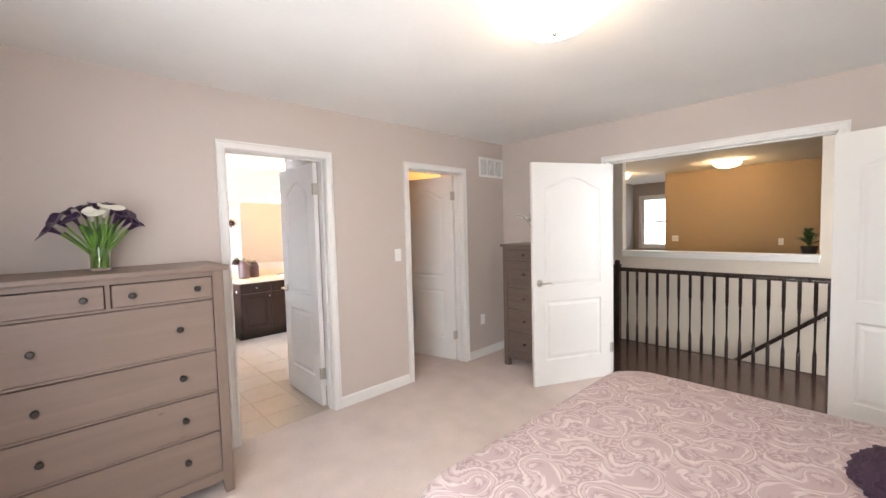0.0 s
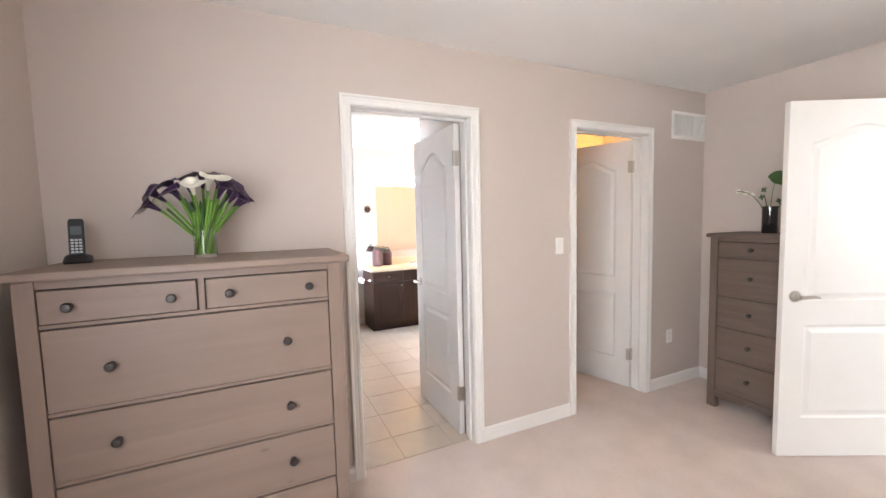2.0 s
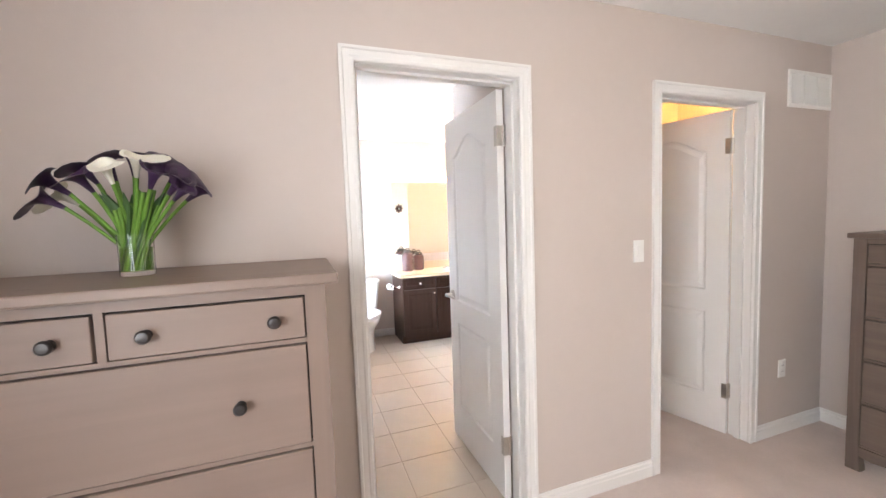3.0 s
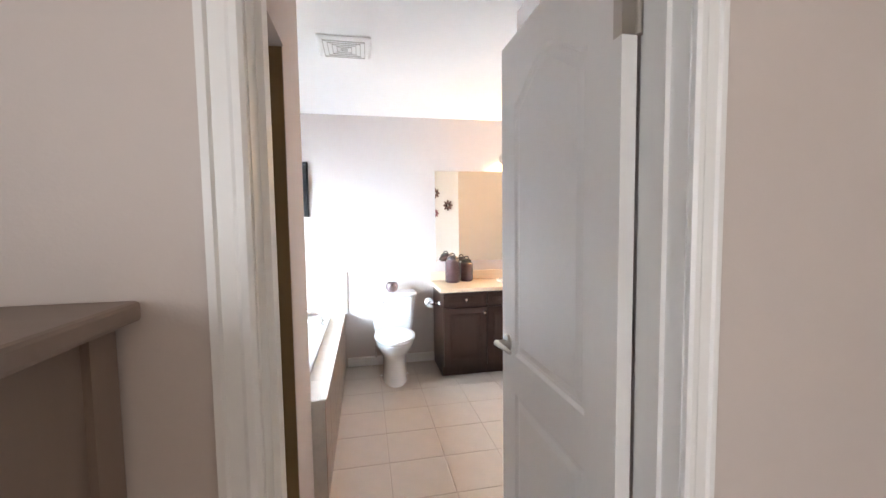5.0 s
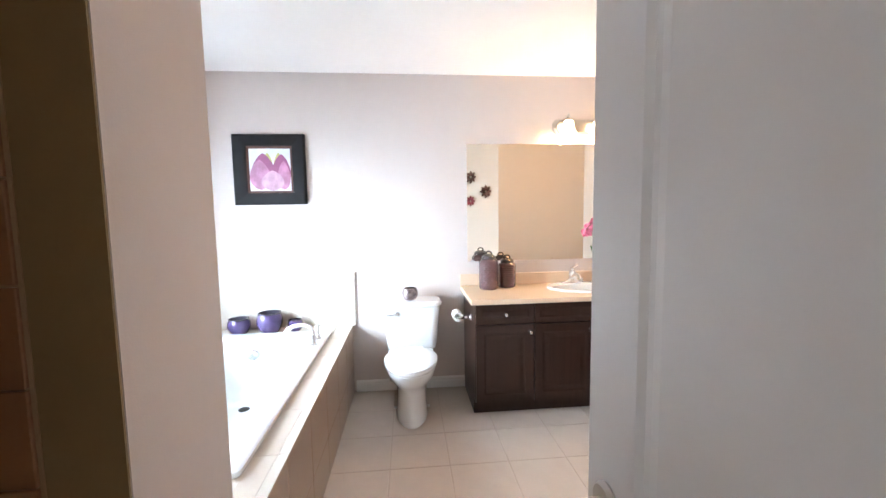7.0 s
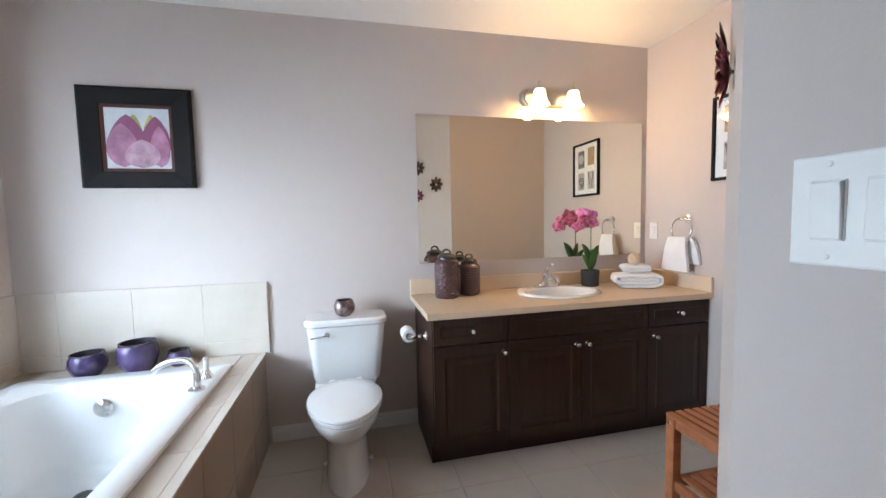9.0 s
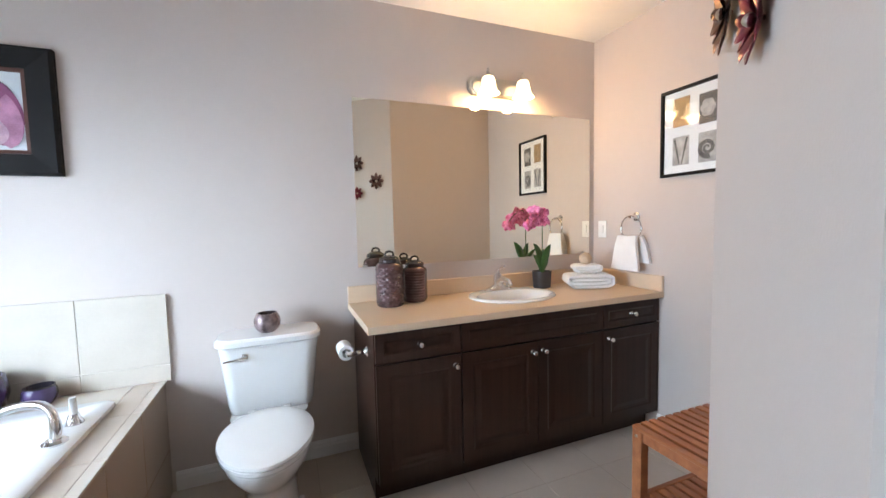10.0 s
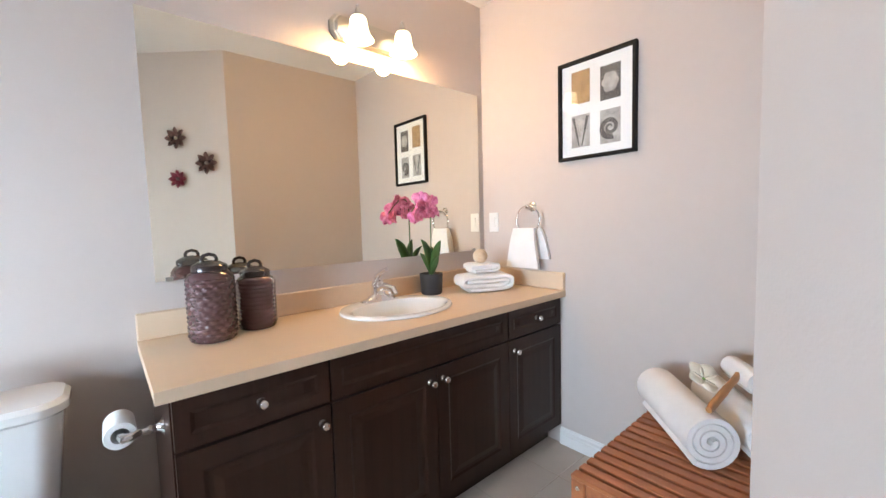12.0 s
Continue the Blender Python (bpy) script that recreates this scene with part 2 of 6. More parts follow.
ESP.node_tree.nodes["Principled BSDF"].inputs["Specular IOR Level"].default_value = 0.22
TEAK = wood("stool_teak", (0.27, 0.09, 0.035), (0.40, 0.15, 0.06), 0.45, axis=0, bump=0.15)
TEAKY = wood("stool_teak_slat", (0.25, 0.08, 0.030), (0.38, 0.14, 0.055), 0.4, axis=1, scale=0.7, bump=0.1)
HONEY = wood("brush_honey_wood", (0.42, 0.20, 0.075), (0.52, 0.27, 0.11), 0.4, axis=2)
LAM = mat("worktop_beige_laminate", (0.665, 0.51, 0.36), 0.36, vary=0.03, scale=30, bump=0.03)
PORC = mat("porcelain_white", (0.80, 0.80, 0.79), 0.08, vary=0.01, scale=3, coat=0.4)
ACR = mat("acrylic_white", (0.83, 0.84, 0.84), 0.12, vary=0.01, scale=3, coat=0.3)
CHROME = mat("chrome", (0.85, 0.85, 0.86), 0.07, 1.0, vary=0.02, scale=10)
NICKEL = mat("brushed_nickel", (0.50, 0.47, 0.43), 0.3, 1.0, vary=0.06, scale=30)
PEWTER = mat("dark_pewter_knob", (0.075, 0.07, 0.068), 0.33, 0.8, vary=0.2, scale=40)
BLACK = mat("black_frame_paint", (0.012, 0.011, 0.011), 0.6, vary=0.2, scale=20)
BLACK.node_tree.nodes["Principled BSDF"].inputs["Specular IOR Level"].default_value = 0.1
DARKGAP = mat("dark_gap", (0.02, 0.016, 0.013), 0.8)
QUILT = paisley("paisley_quilt")
GLASS = clear("clear_glass")
WATER = clear("vase_water", (0.72, 0.82, 0.35), 1.33)
LAMPG = glow("lamp_glass_lit", (1.0, 0.72, 0.42), 9.0)
MIRROR = mat("mirror_silver", (0.93, 0.895, 0.78), 0.01, 1.0, vary=0.0)
BRONZE = mat("flower_bronze_metal", (0.13, 0.07, 0.06), 0.28, 0.9, vary=0.5, scale=25)
BRONZE2 = mat("flower_red_enamel", (0.16, 0.02, 0.035), 0.3, 0.4, vary=0.35, scale=25)
JAR = mat("jar_dark_plum_glaze", (0.065, 0.028, 0.029), 0.13, vary=0.25, scale=18, coat=0.5)
JARLID = mat("jar_lid_black_brown", (0.03, 0.02, 0.02), 0.14, vary=0.2, scale=20, coat=0.5)
MERC = mat("votive_mottled_bronze", (0.13, 0.075, 0.075), 0.22, 0.7, vary=0.85, scale=34, second=(0.26, 0.20, 0.20))
POTP = mat("pot_purple_glaze", (0.045, 0.028, 0.082), 0.2, vary=0.45, scale=14, coat=0.5)
POTIN = mat("pot_dark_rim_glaze", (0.03, 0.025, 0.035), 0.25, vary=0.3, scale=20)
TERRY = mat("towel_white_terry", (0.86, 0.85, 0.84), 0.95, vary=0.05, scale=12, bump=1.0, bump_scale=260)
SPONGE = mat("natural_sponge", (0.62, 0.47, 0.33), 0.95, vary=0.2, scale=25, bump=1.0, bump_scale=120)
PAPER = mat("paper_white", (0.80, 0.79, 0.77), 0.9, vary=0.02, scale=10, bump=0.2, bump_scale=200)
PLATE = mat("switch_plate_white", (0.80, 0.79, 0.76), 0.3, vary=0.01, scale=10)
LEAF = mat("leaf_green", (0.04, 0.10, 0.022), 0.4, vary=0.35, scale=12)
STEM = mat("stem_bright_green", (0.13, 0.27, 0.038), 0.4, vary=0.3, scale=12)
CALLAP = mat("calla_dark_purple", (0.022, 0.008, 0.026), 0.4, vary=0.4, scale=14, second=(0.042, 0.016, 0.06))
CALLAW = mat("calla_white", (0.78, 0.76, 0.66), 0.5, vary=0.08, scale=16)
PINK = mat("orchid_pink", (0.72, 0.03, 0.20), 0.5, vary=0.35, scale=40, second=(0.95, 0.30, 0.50))
POTG = mat("pot_charcoal", (0.035, 0.033, 0.036), 0.7, vary=0.2, scale=20, bump=0.2)
PHONE = mat("phone_black_plastic", (0.014, 0.014, 0.016), 0.3, vary=0.2, scale=20)
PHONES = mat("phone_silver_keys", (0.42, 0.43, 0.45), 0.35, 0.3, vary=0.1, scale=20)
SCREEN = mat("phone_screen_grey", (0.10, 0.12, 0.13), 0.15)
BLKVASE = mat("vase_black_glass", (0.012, 0.011, 0.012), 0.06, coat=0.6, vary=0.2)
MATW = mat("picture_mat_white", (0.78, 0.77, 0.74), 0.7, vary=0.01)
PHOTOD = mat("photo_dark_grey", (0.07, 0.065, 0.06), 0.5, vary=0.6, scale=25)
PHOTOL = mat("photo_light_grey", (0.36, 0.34, 0.315), 0.5, vary=0.5, scale=25)
SEPIA = mat("photo_sepia", (0.28, 0.17, 0.07), 0.5, vary=0.5, scale=20)
TULIPB = mat("print_pale_ground", (0.62, 0.66, 0.68), 0.5, vary=0.1, scale=12)
TULIP = mat("print_tulip_mauve", (0.23, 0.08, 0.15), 0.5, vary=0.35, scale=14, second=(0.38, 0.17, 0.26))
TULIPD = mat("print_tulip_deep", (0.20, 0.05, 0.12), 0.5, vary=0.3, scale=14)
TULIPP = mat("print_tulip_pale", (0.30, 0.14, 0.21), 0.5, vary=0.35, scale=16, second=(0.47, 0.31, 0.37))
TULIPG = mat("print_tulip_green", (0.42, 0.42, 0.12), 0.5, vary=0.3, scale=14)
FRAMEBR = mat("frame_inner_brown", (0.07, 0.022, 0.014), 0.3, vary=0.3, scale=20)
CURTAIN = mat("shower_curtain_grey_pattern", (0.035, 0.042, 0.06), 0.8, vary=0.8, scale=26, second=(0.30, 0.31, 0.36))
# Chrome darkened: the dim shower's shade is put into the metal's colour.
SHADECH = mat("chrome_shaded", (0.30, 0.29, 0.28), 0.22, 1.0, vary=0.1, scale=20)
PVC = mat("window_vinyl_white", (0.78, 0.78, 0.78), 0.36, vary=0.01)
VALANCE = mat("blind_head_dark_brown", (0.035, 0.018, 0.012), 0.35, vary=0.2)
SOIL = mat("soil", (0.03, 0.02, 0.014), 0.95, vary=0.3, scale=40)
TANPOT = mat("hall_pot_black", (0.02, 0.02, 0.02), 0.3)
BLIND = mat("roller_blind_linen", (0.60, 0.56, 0.52), 0.9, vary=0.05, scale=8, bump=0.3, bump_scale=300)
PURPLEFUR = mat("throw_dark_purple", (0.030, 0.012, 0.028), 0.9, vary=0.5, scale=60, bump=1.0, bump_scale=90)

# ---- building blocks ----


def mesh(name, bm, material, smooth=False):
    me = bpy.data.meshes.new(name)
    bmesh.ops.recalc_face_normals(bm, faces=bm.faces)
    bm.to_mesh(me)
    bm.free()
    if material:
        me.materials.append(material)
    if smooth:
        me.shade_smooth()
        me.set_sharp_from_angle(angle=radians(40))
    return me


def part(name, bm, material, parent=None, label="", smooth=False, at=None):
    ob = new(name, mesh(name, bm, material, smooth))
    if parent:
        ob.parent = parent
    if at is not None:
        ob.matrix_basis = at
    return tagged(ob, label)


def thing(name, m, label="", category="", group="", kind=""):
    ob = new(name)
    ob.empty_display_size = 0.1
    ob.matrix_world = m
    return tagged(ob, label, category, group, kind)


def box(bm, x0, x1, y0, y1, z0, z1, bevel=0.0, seg=1):
    vs = [bm.verts.new((x, y, z)) for x in (x0, x1) for y in (y0, y1) for z in (z0, z1)]
    fs = [bm.faces.new([vs[i] for i in q]) for q in ((0, 1, 3, 2), (4, 6, 7, 5), (0, 4, 5, 1), (2, 3, 7, 6), (0, 2, 6, 4), (1, 5, 7, 3))]
    if bevel:
        es = list({e for f in fs for e in f.edges})
        bmesh.ops.bevel(bm, geom=es, offset=bevel, segments=seg, affect="EDGES", profile=0.5)
    return bm


def boxm(x0, x1, y0, y1, z0, z1, bevel=0.0, seg=1):
    return box(bmesh.new(), x0, x1, y0, y1, z0, z1, bevel, seg)


def prism(pts, z0, z1, bm=None):
    bm = bm or bmesh.new()
    a = [bm.verts.new((x, y, z0)) for x, y in pts]
    b = [bm.verts.new((x, y, z1)) for x, y in pts]
    bm.faces.new(a[::-1])
    bm.faces.new(b)
    for i in range(len(pts)):
        j = (i + 1) % len(pts)
        bm.faces.new((a[i], a[j], b[j], b[i]))
    return bm


def lathe(profile, n=32, bm=None, m=None, sx=1.0, sy=1.0):
    """Turned shape: (radius, z) points from bottom to top."""
    bm = bm or bmesh.new()
    m = m or Matrix()
    rings = []
    for r, z in profile:
        if r < 1e-5:
            rings.append([bm.verts.new(m @ Vector((0, 0, z)))])
        else:
            rings.append([bm.verts.new(m @ Vector((r * sx * math.cos(math.tau * i / n), r * sy * math.sin(math.tau * i / n), z))) for i in range(n)])
    for a, b in zip(rings, rings[1:]):
        for i in range(n):
            j = (i + 1) % n
            q = [a[i % len(a)], a[j % len(a)], b[j % len(b)], b[i % len(b)]]
            q = [v for k, v in enumerate(q) if v not in q[:k]]
            if len(q) > 2:
                bm.faces.new(q)
    return bm


def tube(points, radius, n=10, bm=None, caps=True):
    """A round bar through points; radius is a number or one per point."""
    bm = bm or bmesh.new()
    pts = [Vector(p) for p in points]
    rad = radius if isinstance(radius, (list, tuple)) else [radius] * len(pts)
    rings, up = [], None
    for i, p in enumerate(pts):
        d = (pts[min(i + 1, len(pts) - 1)] - pts[max(i - 1, 0)]).normalized()
        if up is None:
            up = d.orthogonal().normalized()
        up = (up - d * up.dot(d)).normalized()
        side = d.cross(up)
        rings.append([bm.verts.new(p + (up * math.cos(math.tau * k / n) + side * math.sin(math.tau * k / n)) * rad[i]) for k in range(n)])
    for a, b in zip(rings, rings[1:]):
        for k in range(n):
            j = (k + 1) % n
            bm.faces.new((a[k], a[j], b[j], b[k]))
    if caps:
        bm.faces.new(rings[0][::-1])
        bm.faces.new(rings[-1])
    return bm


def loft(rings, bm=None, cap0=True, cap1=True):
    """Skin through rings of equally many points."""
    bm = bm or bmesh.new()
    rs = [[bm.verts.new(p) for p in r] for r in rings]
    for a, b in zip(rs, rs[1:]):
        n = len(a)
        for i in range(n):
            j = (i + 1) % n
            bm.faces.new((a[i], a[j], b[j], b[i]))
    if cap0:
        bm.faces.new(rs[0][::-1])
    if cap1:
        bm.faces.new(rs[-1])
    return bm


def oval(cx, cy, z, rx, ry, n=32, power=2.0):
    out = []
    for i in range(n):
        a = math.tau * i / n
        c, s = math.cos(a), math.sin(a)
        out.append((cx + rx * math.copysign(abs(c) ** (2 / power), c), cy + ry * math.copysign(abs(s) ** (2 / power), s), z))
    return out


def wall(name, material, x0, x1, y0, y1, z0=0.0, z1=2.45, holes=(), label=""):
    """A thick wall along its longer side, with holes (from, to, bottom, top) through it."""
    bm = bmesh.new()
    along_x = x1 - x0 > y1 - y0
    us = sorted({x0, x1} | {v for h in holes for v in h[:2]}) if along_x else sorted({y0, y1} | {v for h in holes for v in h[:2]})
    zs = sorted({z0, z1} | {v for h in holes for v in h[2:]})
    p0, p1 = (y0, y1) if along_x else (x0, x1)
    at = {}

    def v(i, j, k):
        if (i, j, k) not in at:
            p = (p0, p1)[k]
            at[i, j, k] = bm.verts.new((us[i], p, zs[j]) if along_x else (p, us[i], zs[j]))
        return at[i, j, k]

    def full(i, j):
        if not (0 <= i < len(us) - 1 and 0 <= j < len(zs) - 1):
            return False
        cu, cz = (us[i] + us[i + 1]) / 2, (zs[j] + zs[j + 1]) / 2
        return not any(h[0] < cu < h[1] and h[2] < cz < h[3] for h in holes)

    for i in range(len(us) - 1):
        for j in range(len(zs) - 1):
            if full(i, j):
                for k in (0, 1):
                    bm.faces.new((v(i, j, k), v(i + 1, j, k), v(i + 1, j + 1, k), v(i, j + 1, k)))
                for di, dj, a, b in ((-1, 0, (i, j), (i, j + 1)), (1, 0, (i + 1, j), (i + 1, j + 1)), (0, -1, (i, j), (i + 1, j)), (0, 1, (i, j + 1), (i + 1, j + 1))):
                    if not full(i + di, j + dj):
                        bm.faces.new((v(*a, 0), v(*b, 0), v(*b, 1), v(*a, 1)))
    return tagged(part(name, bm, material), label or "painted plaster wall", "wall", "", "structure")


def offset(poly, d):
    """Move a closed outline (counter-clockwise) inwards by d."""
    out = []
    n = len(poly)
    for i in range(n):
        p, c, q = Vector(poly[i - 1]), Vector(poly[i]), Vector(poly[(i + 1) % n])
        u, v = (c - p).normalized(), (q - c).normalized()
        nu, nv = Vector((-u.y, u.x)), Vector((-v.y, v.x))
        b = nu + nv
        out.append(tuple(c + b * (d / max(0.3, b.dot(nu)))))
    return out


def panelled(bm, w, h, y, facing, panels, depth=0.007):
    """One face of a moulded door or drawer front at y: a flat face with pressed panels."""
    from mathutils.geometry import tessellate_polygon
    outer = [(0, 0), (w, 0), (w, h), (0, h)]
    loops = [outer] + panels
    verts = [[bm.verts.new((x, y, z)) for x, z in lp] for lp in loops]
    flat = [v for lp in verts for v in lp]
    for tri in tessellate_polygon([[Vector((x, z, 0)) for x, z in lp] for lp in loops]):
        try:
            bm.faces.new([flat[i] for i in tri])
        except ValueError:
            pass
    for base, lp in zip(verts[1:], panels):
        last = base
        for d, dep in ((0.010, depth), (0.022, depth), (0.045, depth * 0.15)):
            ring = [bm.verts.new((x, y - facing * dep, z)) for x, z in offset(lp, d)]
            for i in range(len(lp)):
                j = (i + 1) % len(lp)
                bm.faces.new((last[i], last[j], ring[j], ring[i]))
            last = ring
        bm.faces.new(last)
    return verts[0]


def arch_panel(x0, x1, z0, z1, rise):
    pts = [(x0, z0), (x1, z0)]
    n = 20
    for i in range(n + 1):
        u = i / n
        k = 0.5 - 0.5 * math.cos(math.tau * u)
        k = k ** 0.8
        pts.append((x1 + (x0 - x1) * u, z1 - rise + rise * k))
    return pts


def slab(w, h, t, panels, depth=0.007):
    bm = bmesh.new()
    f = panelled(bm, w, h, 0.0, -1, panels, depth)
    b = panelled(bm, w, h, t, 1, panels, depth)
    for i in range(4):
        j = (i + 1) % 4
        bm.faces.new((f[i], f[j], b[j], b[i]))
    return bm


def lever(parent, x, z, t, toward):
    """Lever handles on both faces of a leaf; the lever points along x by toward."""
    bm = bmesh.new()
    for y, s in ((0.0, -1), (t, 1)):
        m = Matrix.Translation((x, y, z)) @ Matrix.Rotation(radians(90 * (1 if s < 0 else -1)), 4, "X")
        lathe([(0.0, 0.0), (0.031, 0.0), (0.033, 0.004), (0.028, 0.011), (0.012, 0.013), (0.0115, 0.040), (0.0, 0.040)], 24, bm, m)
        yy = y + s * 0.046
        tube([(x - toward * 0.006, yy, z), (x + toward * 0.03, yy, z + 0.001), (x + toward * 0.07, yy, z + 0.004), (x + toward * 0.108, yy - s * 0.010, z - 0.004)], [0.0115, 0.010, 0.0085, 0.0065], 12, bm)
    return part("door_handle", bm, NICKEL, parent, "brushed nickel lever handle", True)


def door(name, w, hinge, turn, side, label, h=2.038, handle=True, hinges=True):
    """A moulded two-panel leaf on its hinges. It runs from the hinge along local x."""
    root = thing(name, pose(hinge[0], hinge[1], 0.008, 0, 0, turn), label, "door", "", "structure")
    t = 0.035
    s = 0.125
    panels = [[(s, 0.23), (w - s, 0.23), (w - s, 0.78), (s, 0.78)], arch_panel(s, w - s, 0.92, h - 0.13, 0.10)]
    part("door_leaf", slab(w, h, t, panels), WHITE, root).location = (0, -t if side < 0 else 0, 0)
    leaf_y = -t if side < 0 else 0.0
    if handle:
        ob = lever(root, w - 0.065, 0.95, t, -1)
        ob.location = (0, leaf_y, 0)
    for z in (0.23, 1.775) if hinges else ():
        bm = bmesh.new()
        tube([(-0.004, 0, z), (-0.004, 0, z + 0.095)], 0.008, 10, bm)
        box(bm, -0.002, 0.026, leaf_y - 0.002 if side < 0 else 0.0, leaf_y + t + 0.002, z, z + 0.095)
        part("hinge", bm, NICKEL, root, "brushed nickel hinge", True)
    return root


def casing_profile(flip=1):
    return [(-0.010, 0.0), (-0.010, 0.010), (-0.004, 0.015), (0.006, 0.015), (0.012, 0.012), (0.033, 0.012), (0.037, 0.017), (0.048, 0.017), (0.048, 0.0)]


def casing(name, a0, a1, top, plane, out, axis, parent=None):
    """Moulded trim round an opening, mitred, standing out of the wall plane. axis 'x': the wall runs along x."""
    prof = casing_profile()
    bm = bmesh.new()

    def p(u, z, o):
        return (u, plane + out * o, z) if axis == "x" else (plane + out * o, u, z)

    rows = [[bm.verts.new(p(a0 - d, 0.0, o)) for d, o in prof], [bm.verts.new(p(a0 - d, top + d, o)) for d, o in prof],
            [bm.verts.new(p(a1 + d, top + d, o)) for d, o in prof], [bm.verts.new(p(a1 + d, 0.0, o)) for d, o in prof]]
    for a, b in zip(rows, rows[1:]):
        for i in range(len(prof) - 1):
            bm.faces.new((a[i], a[i + 1], b[i + 1], b[i]))
    return tagged(part(name, bm, WHITE), "white moulded door casing", "trim", "", "structure")


def jamb(a0, a1, top, p0, p1, axis, stop):
    """Lining of an opening, with its stop bead."""
    bm = bmesh.new()
    th = 0.012

    def b(u0, u1, q0, q1, z0, z1):
        box(bm, *((u0, u1, q0, q1) if axis == "x" else (q0, q1, u0, u1)), z0, z1)

    b(a0, a0 + th, p0 + 0.001, p1 - 0.001, 0, top - th)
    b(a1 - th, a1, p0 + 0.001, p1 - 0.001, 0, top - th)
    b(a0, a1, p0 + 0.001, p1 - 0.001, top - th, top)
    b(a0 + th, a0 + th + 0.011, stop, stop + 0.035, 0, top - th)
    b(a1 - th - 0.011, a1 - th, stop, stop + 0.035, 0, top - th)
    b(a0 + th, a1 - th, stop, stop + 0.035, top - th - 0.011, top - th)
    return tagged(part("door_jamb", bm, WHITE), "white door lining with stop bead", "trim", "", "structure")


def baseboard(x0, y0, x1, y1, nx, ny, h=0.09):
    """A moulded skirting from one plan point to the other; n points into the room."""
    prof = [(0, 0), (0.013, 0), (0.013, h * 0.62), (0.010, h * 0.68), (0.010, h * 0.85), (0.005, h * 0.93), (0.004, h), (0, h)]
    rings = [[(x + nx * o, y + ny * o, z) for o, z in prof] for x, y in ((x0, y0), (x1, y1))]
    return tagged(part("baseboard", loft(rings), WHITE), "white painted skirting board", "baseboard", "", "structure")

# ---- large structure ----
H = 2.45
BW = 4.66      # bedroom side of the wall with the two doors
BATH_N = 7.97  # far wall of the bathroom
BATH_E = 3.80
BATH_W = 0.07

wall("wall_bedroom_north", PAINT, -0.08, 4.42, BW, BW + 0.12, holes=[(1.285, 2.025, 0, 2.065), (2.85, 3.60, 0, 2.065)])
wall("wall_bedroom_west", PAINT, -0.08, 0.04, 0.38, BW, holes=[(1.65, 3.35, 0.75, 2.10)])
wall("wall_bedroom_south", PAINT, 0.04, 4.30, 0.38, 0.50, holes=[(3.1, 4.1, 0.85, 2.10)])
wall("wall_bedroom_east", PAINT, 4.30, 4.42, -0.88, BW, holes=[(1.815, 3.40, 0, 2.08)])
wall("wall_bath_north", PAINT, -0.05, 3.92, BATH_N, BATH_N + 0.12)
wall("wall_bath_west", PAINT, -0.05, BATH_W, BW + 0.12, BATH_N, holes=[(6.20, 7.585, 0.70, 2.07)])
wall("wall_bath_east", PAINT, BATH_E, BATH_E + 0.12, 6.34, BATH_N)
tagged(part("wall_bath_partition", prism([(2.22, 4.78), (2.34, 4.78), (2.34, 5.89), (2.80, 6.33), (3.80, 6.33), (3.80, 6.447), (2.755, 6.447), (2.22, 5.965)], 0, H), PAINT), "painted plaster wall", "wall", "", "structure")
wall("wall_shower_east", PAINT, 1.03, 1.172, 4.78, 5.64, holes=[(5.01, 5.64, 0.10, 2.07)])
wall("wall_shower_north", PAINT, BATH_W, 1.168, 5.64, 6.015)
# closet
wall("wall_closet_north", CREAM, 2.34, 4.42, 5.74, 5.84)
wall("wall_closet_east", CREAM, 4.30, 4.42, BW + 0.12, 5.84)
# hall and landing beyond the double door
wall("wall_stair_east", CREAM, 6.60, 6.72, -0.88, 6.6, -2.8, H, holes=[(2.01, 4.18, 1.035, H)])
wall("wall_hall_south", CREAM, 4.42, 9.42, -1.0, -0.88, 0, H)
wall("wall_hall_north", CREAM, 4.42, 6.60, 6.6, 6.72, 0, H)
wall("wall_hall_west", CREAM, 4.42, 4.54, BW + 0.12, 6.6, 0, H)
wall("wall_landing_north", GREY, 6.72, 11.12, 5.68, 5.80, 0, H)
wall("wall_landing_window", GREY, 11.0, 11.12, -0.88, 5.68, 0, H, holes=[(4.85, 5.48, 0.90, 2.08)])
wall("wall_landing_tan", TAN, 9.30, 9.42, -0.88, 4.42, 0, H, label="tan painted plaster wall")
wall("wall_stair_west_below", CREAM, 5.44, 5.54, -0.88, 6.6, -2.8, -0.25)

for nm, x0, x1, y0, y1 in (("ceiling_bedroom", -0.08, 4.42, 0.38, 4.70), ("ceiling_bath", -0.08, 4.42, 4.70, 8.09), ("ceiling_hall", 4.42, 11.12, -1.0, 6.72)):
    tagged(part(nm, boxm(x0, x1, y0, y1, H, H + 0.12), CEIL), "white stippled ceiling", "ceiling", "", "structure")
tagged(part("floor_carpet", boxm(-0.08, 4.30, 0.38, 4.715, -0.1, 0.0), CARPET), "pale beige pile carpet", "floor", "", "structure")
tagged(part("floor_closet_carpet", boxm(2.34, 4.30, 4.715, 5.74, -0.1, -0.0005), CARPET), "pale beige pile carpet", "floor", "", "structure")
bath_floor = tagged(part("floor_bath", prism([(-0.05, 4.7155), (2.34, 4.7155), (2.34, 6.34), (3.92, 6.34), (3.92, 8.09), (-0.05, 8.09)], -0.1, -0.0022), GROUT), "beige ceramic tile floor with darker grout", "floor", "", "structure")
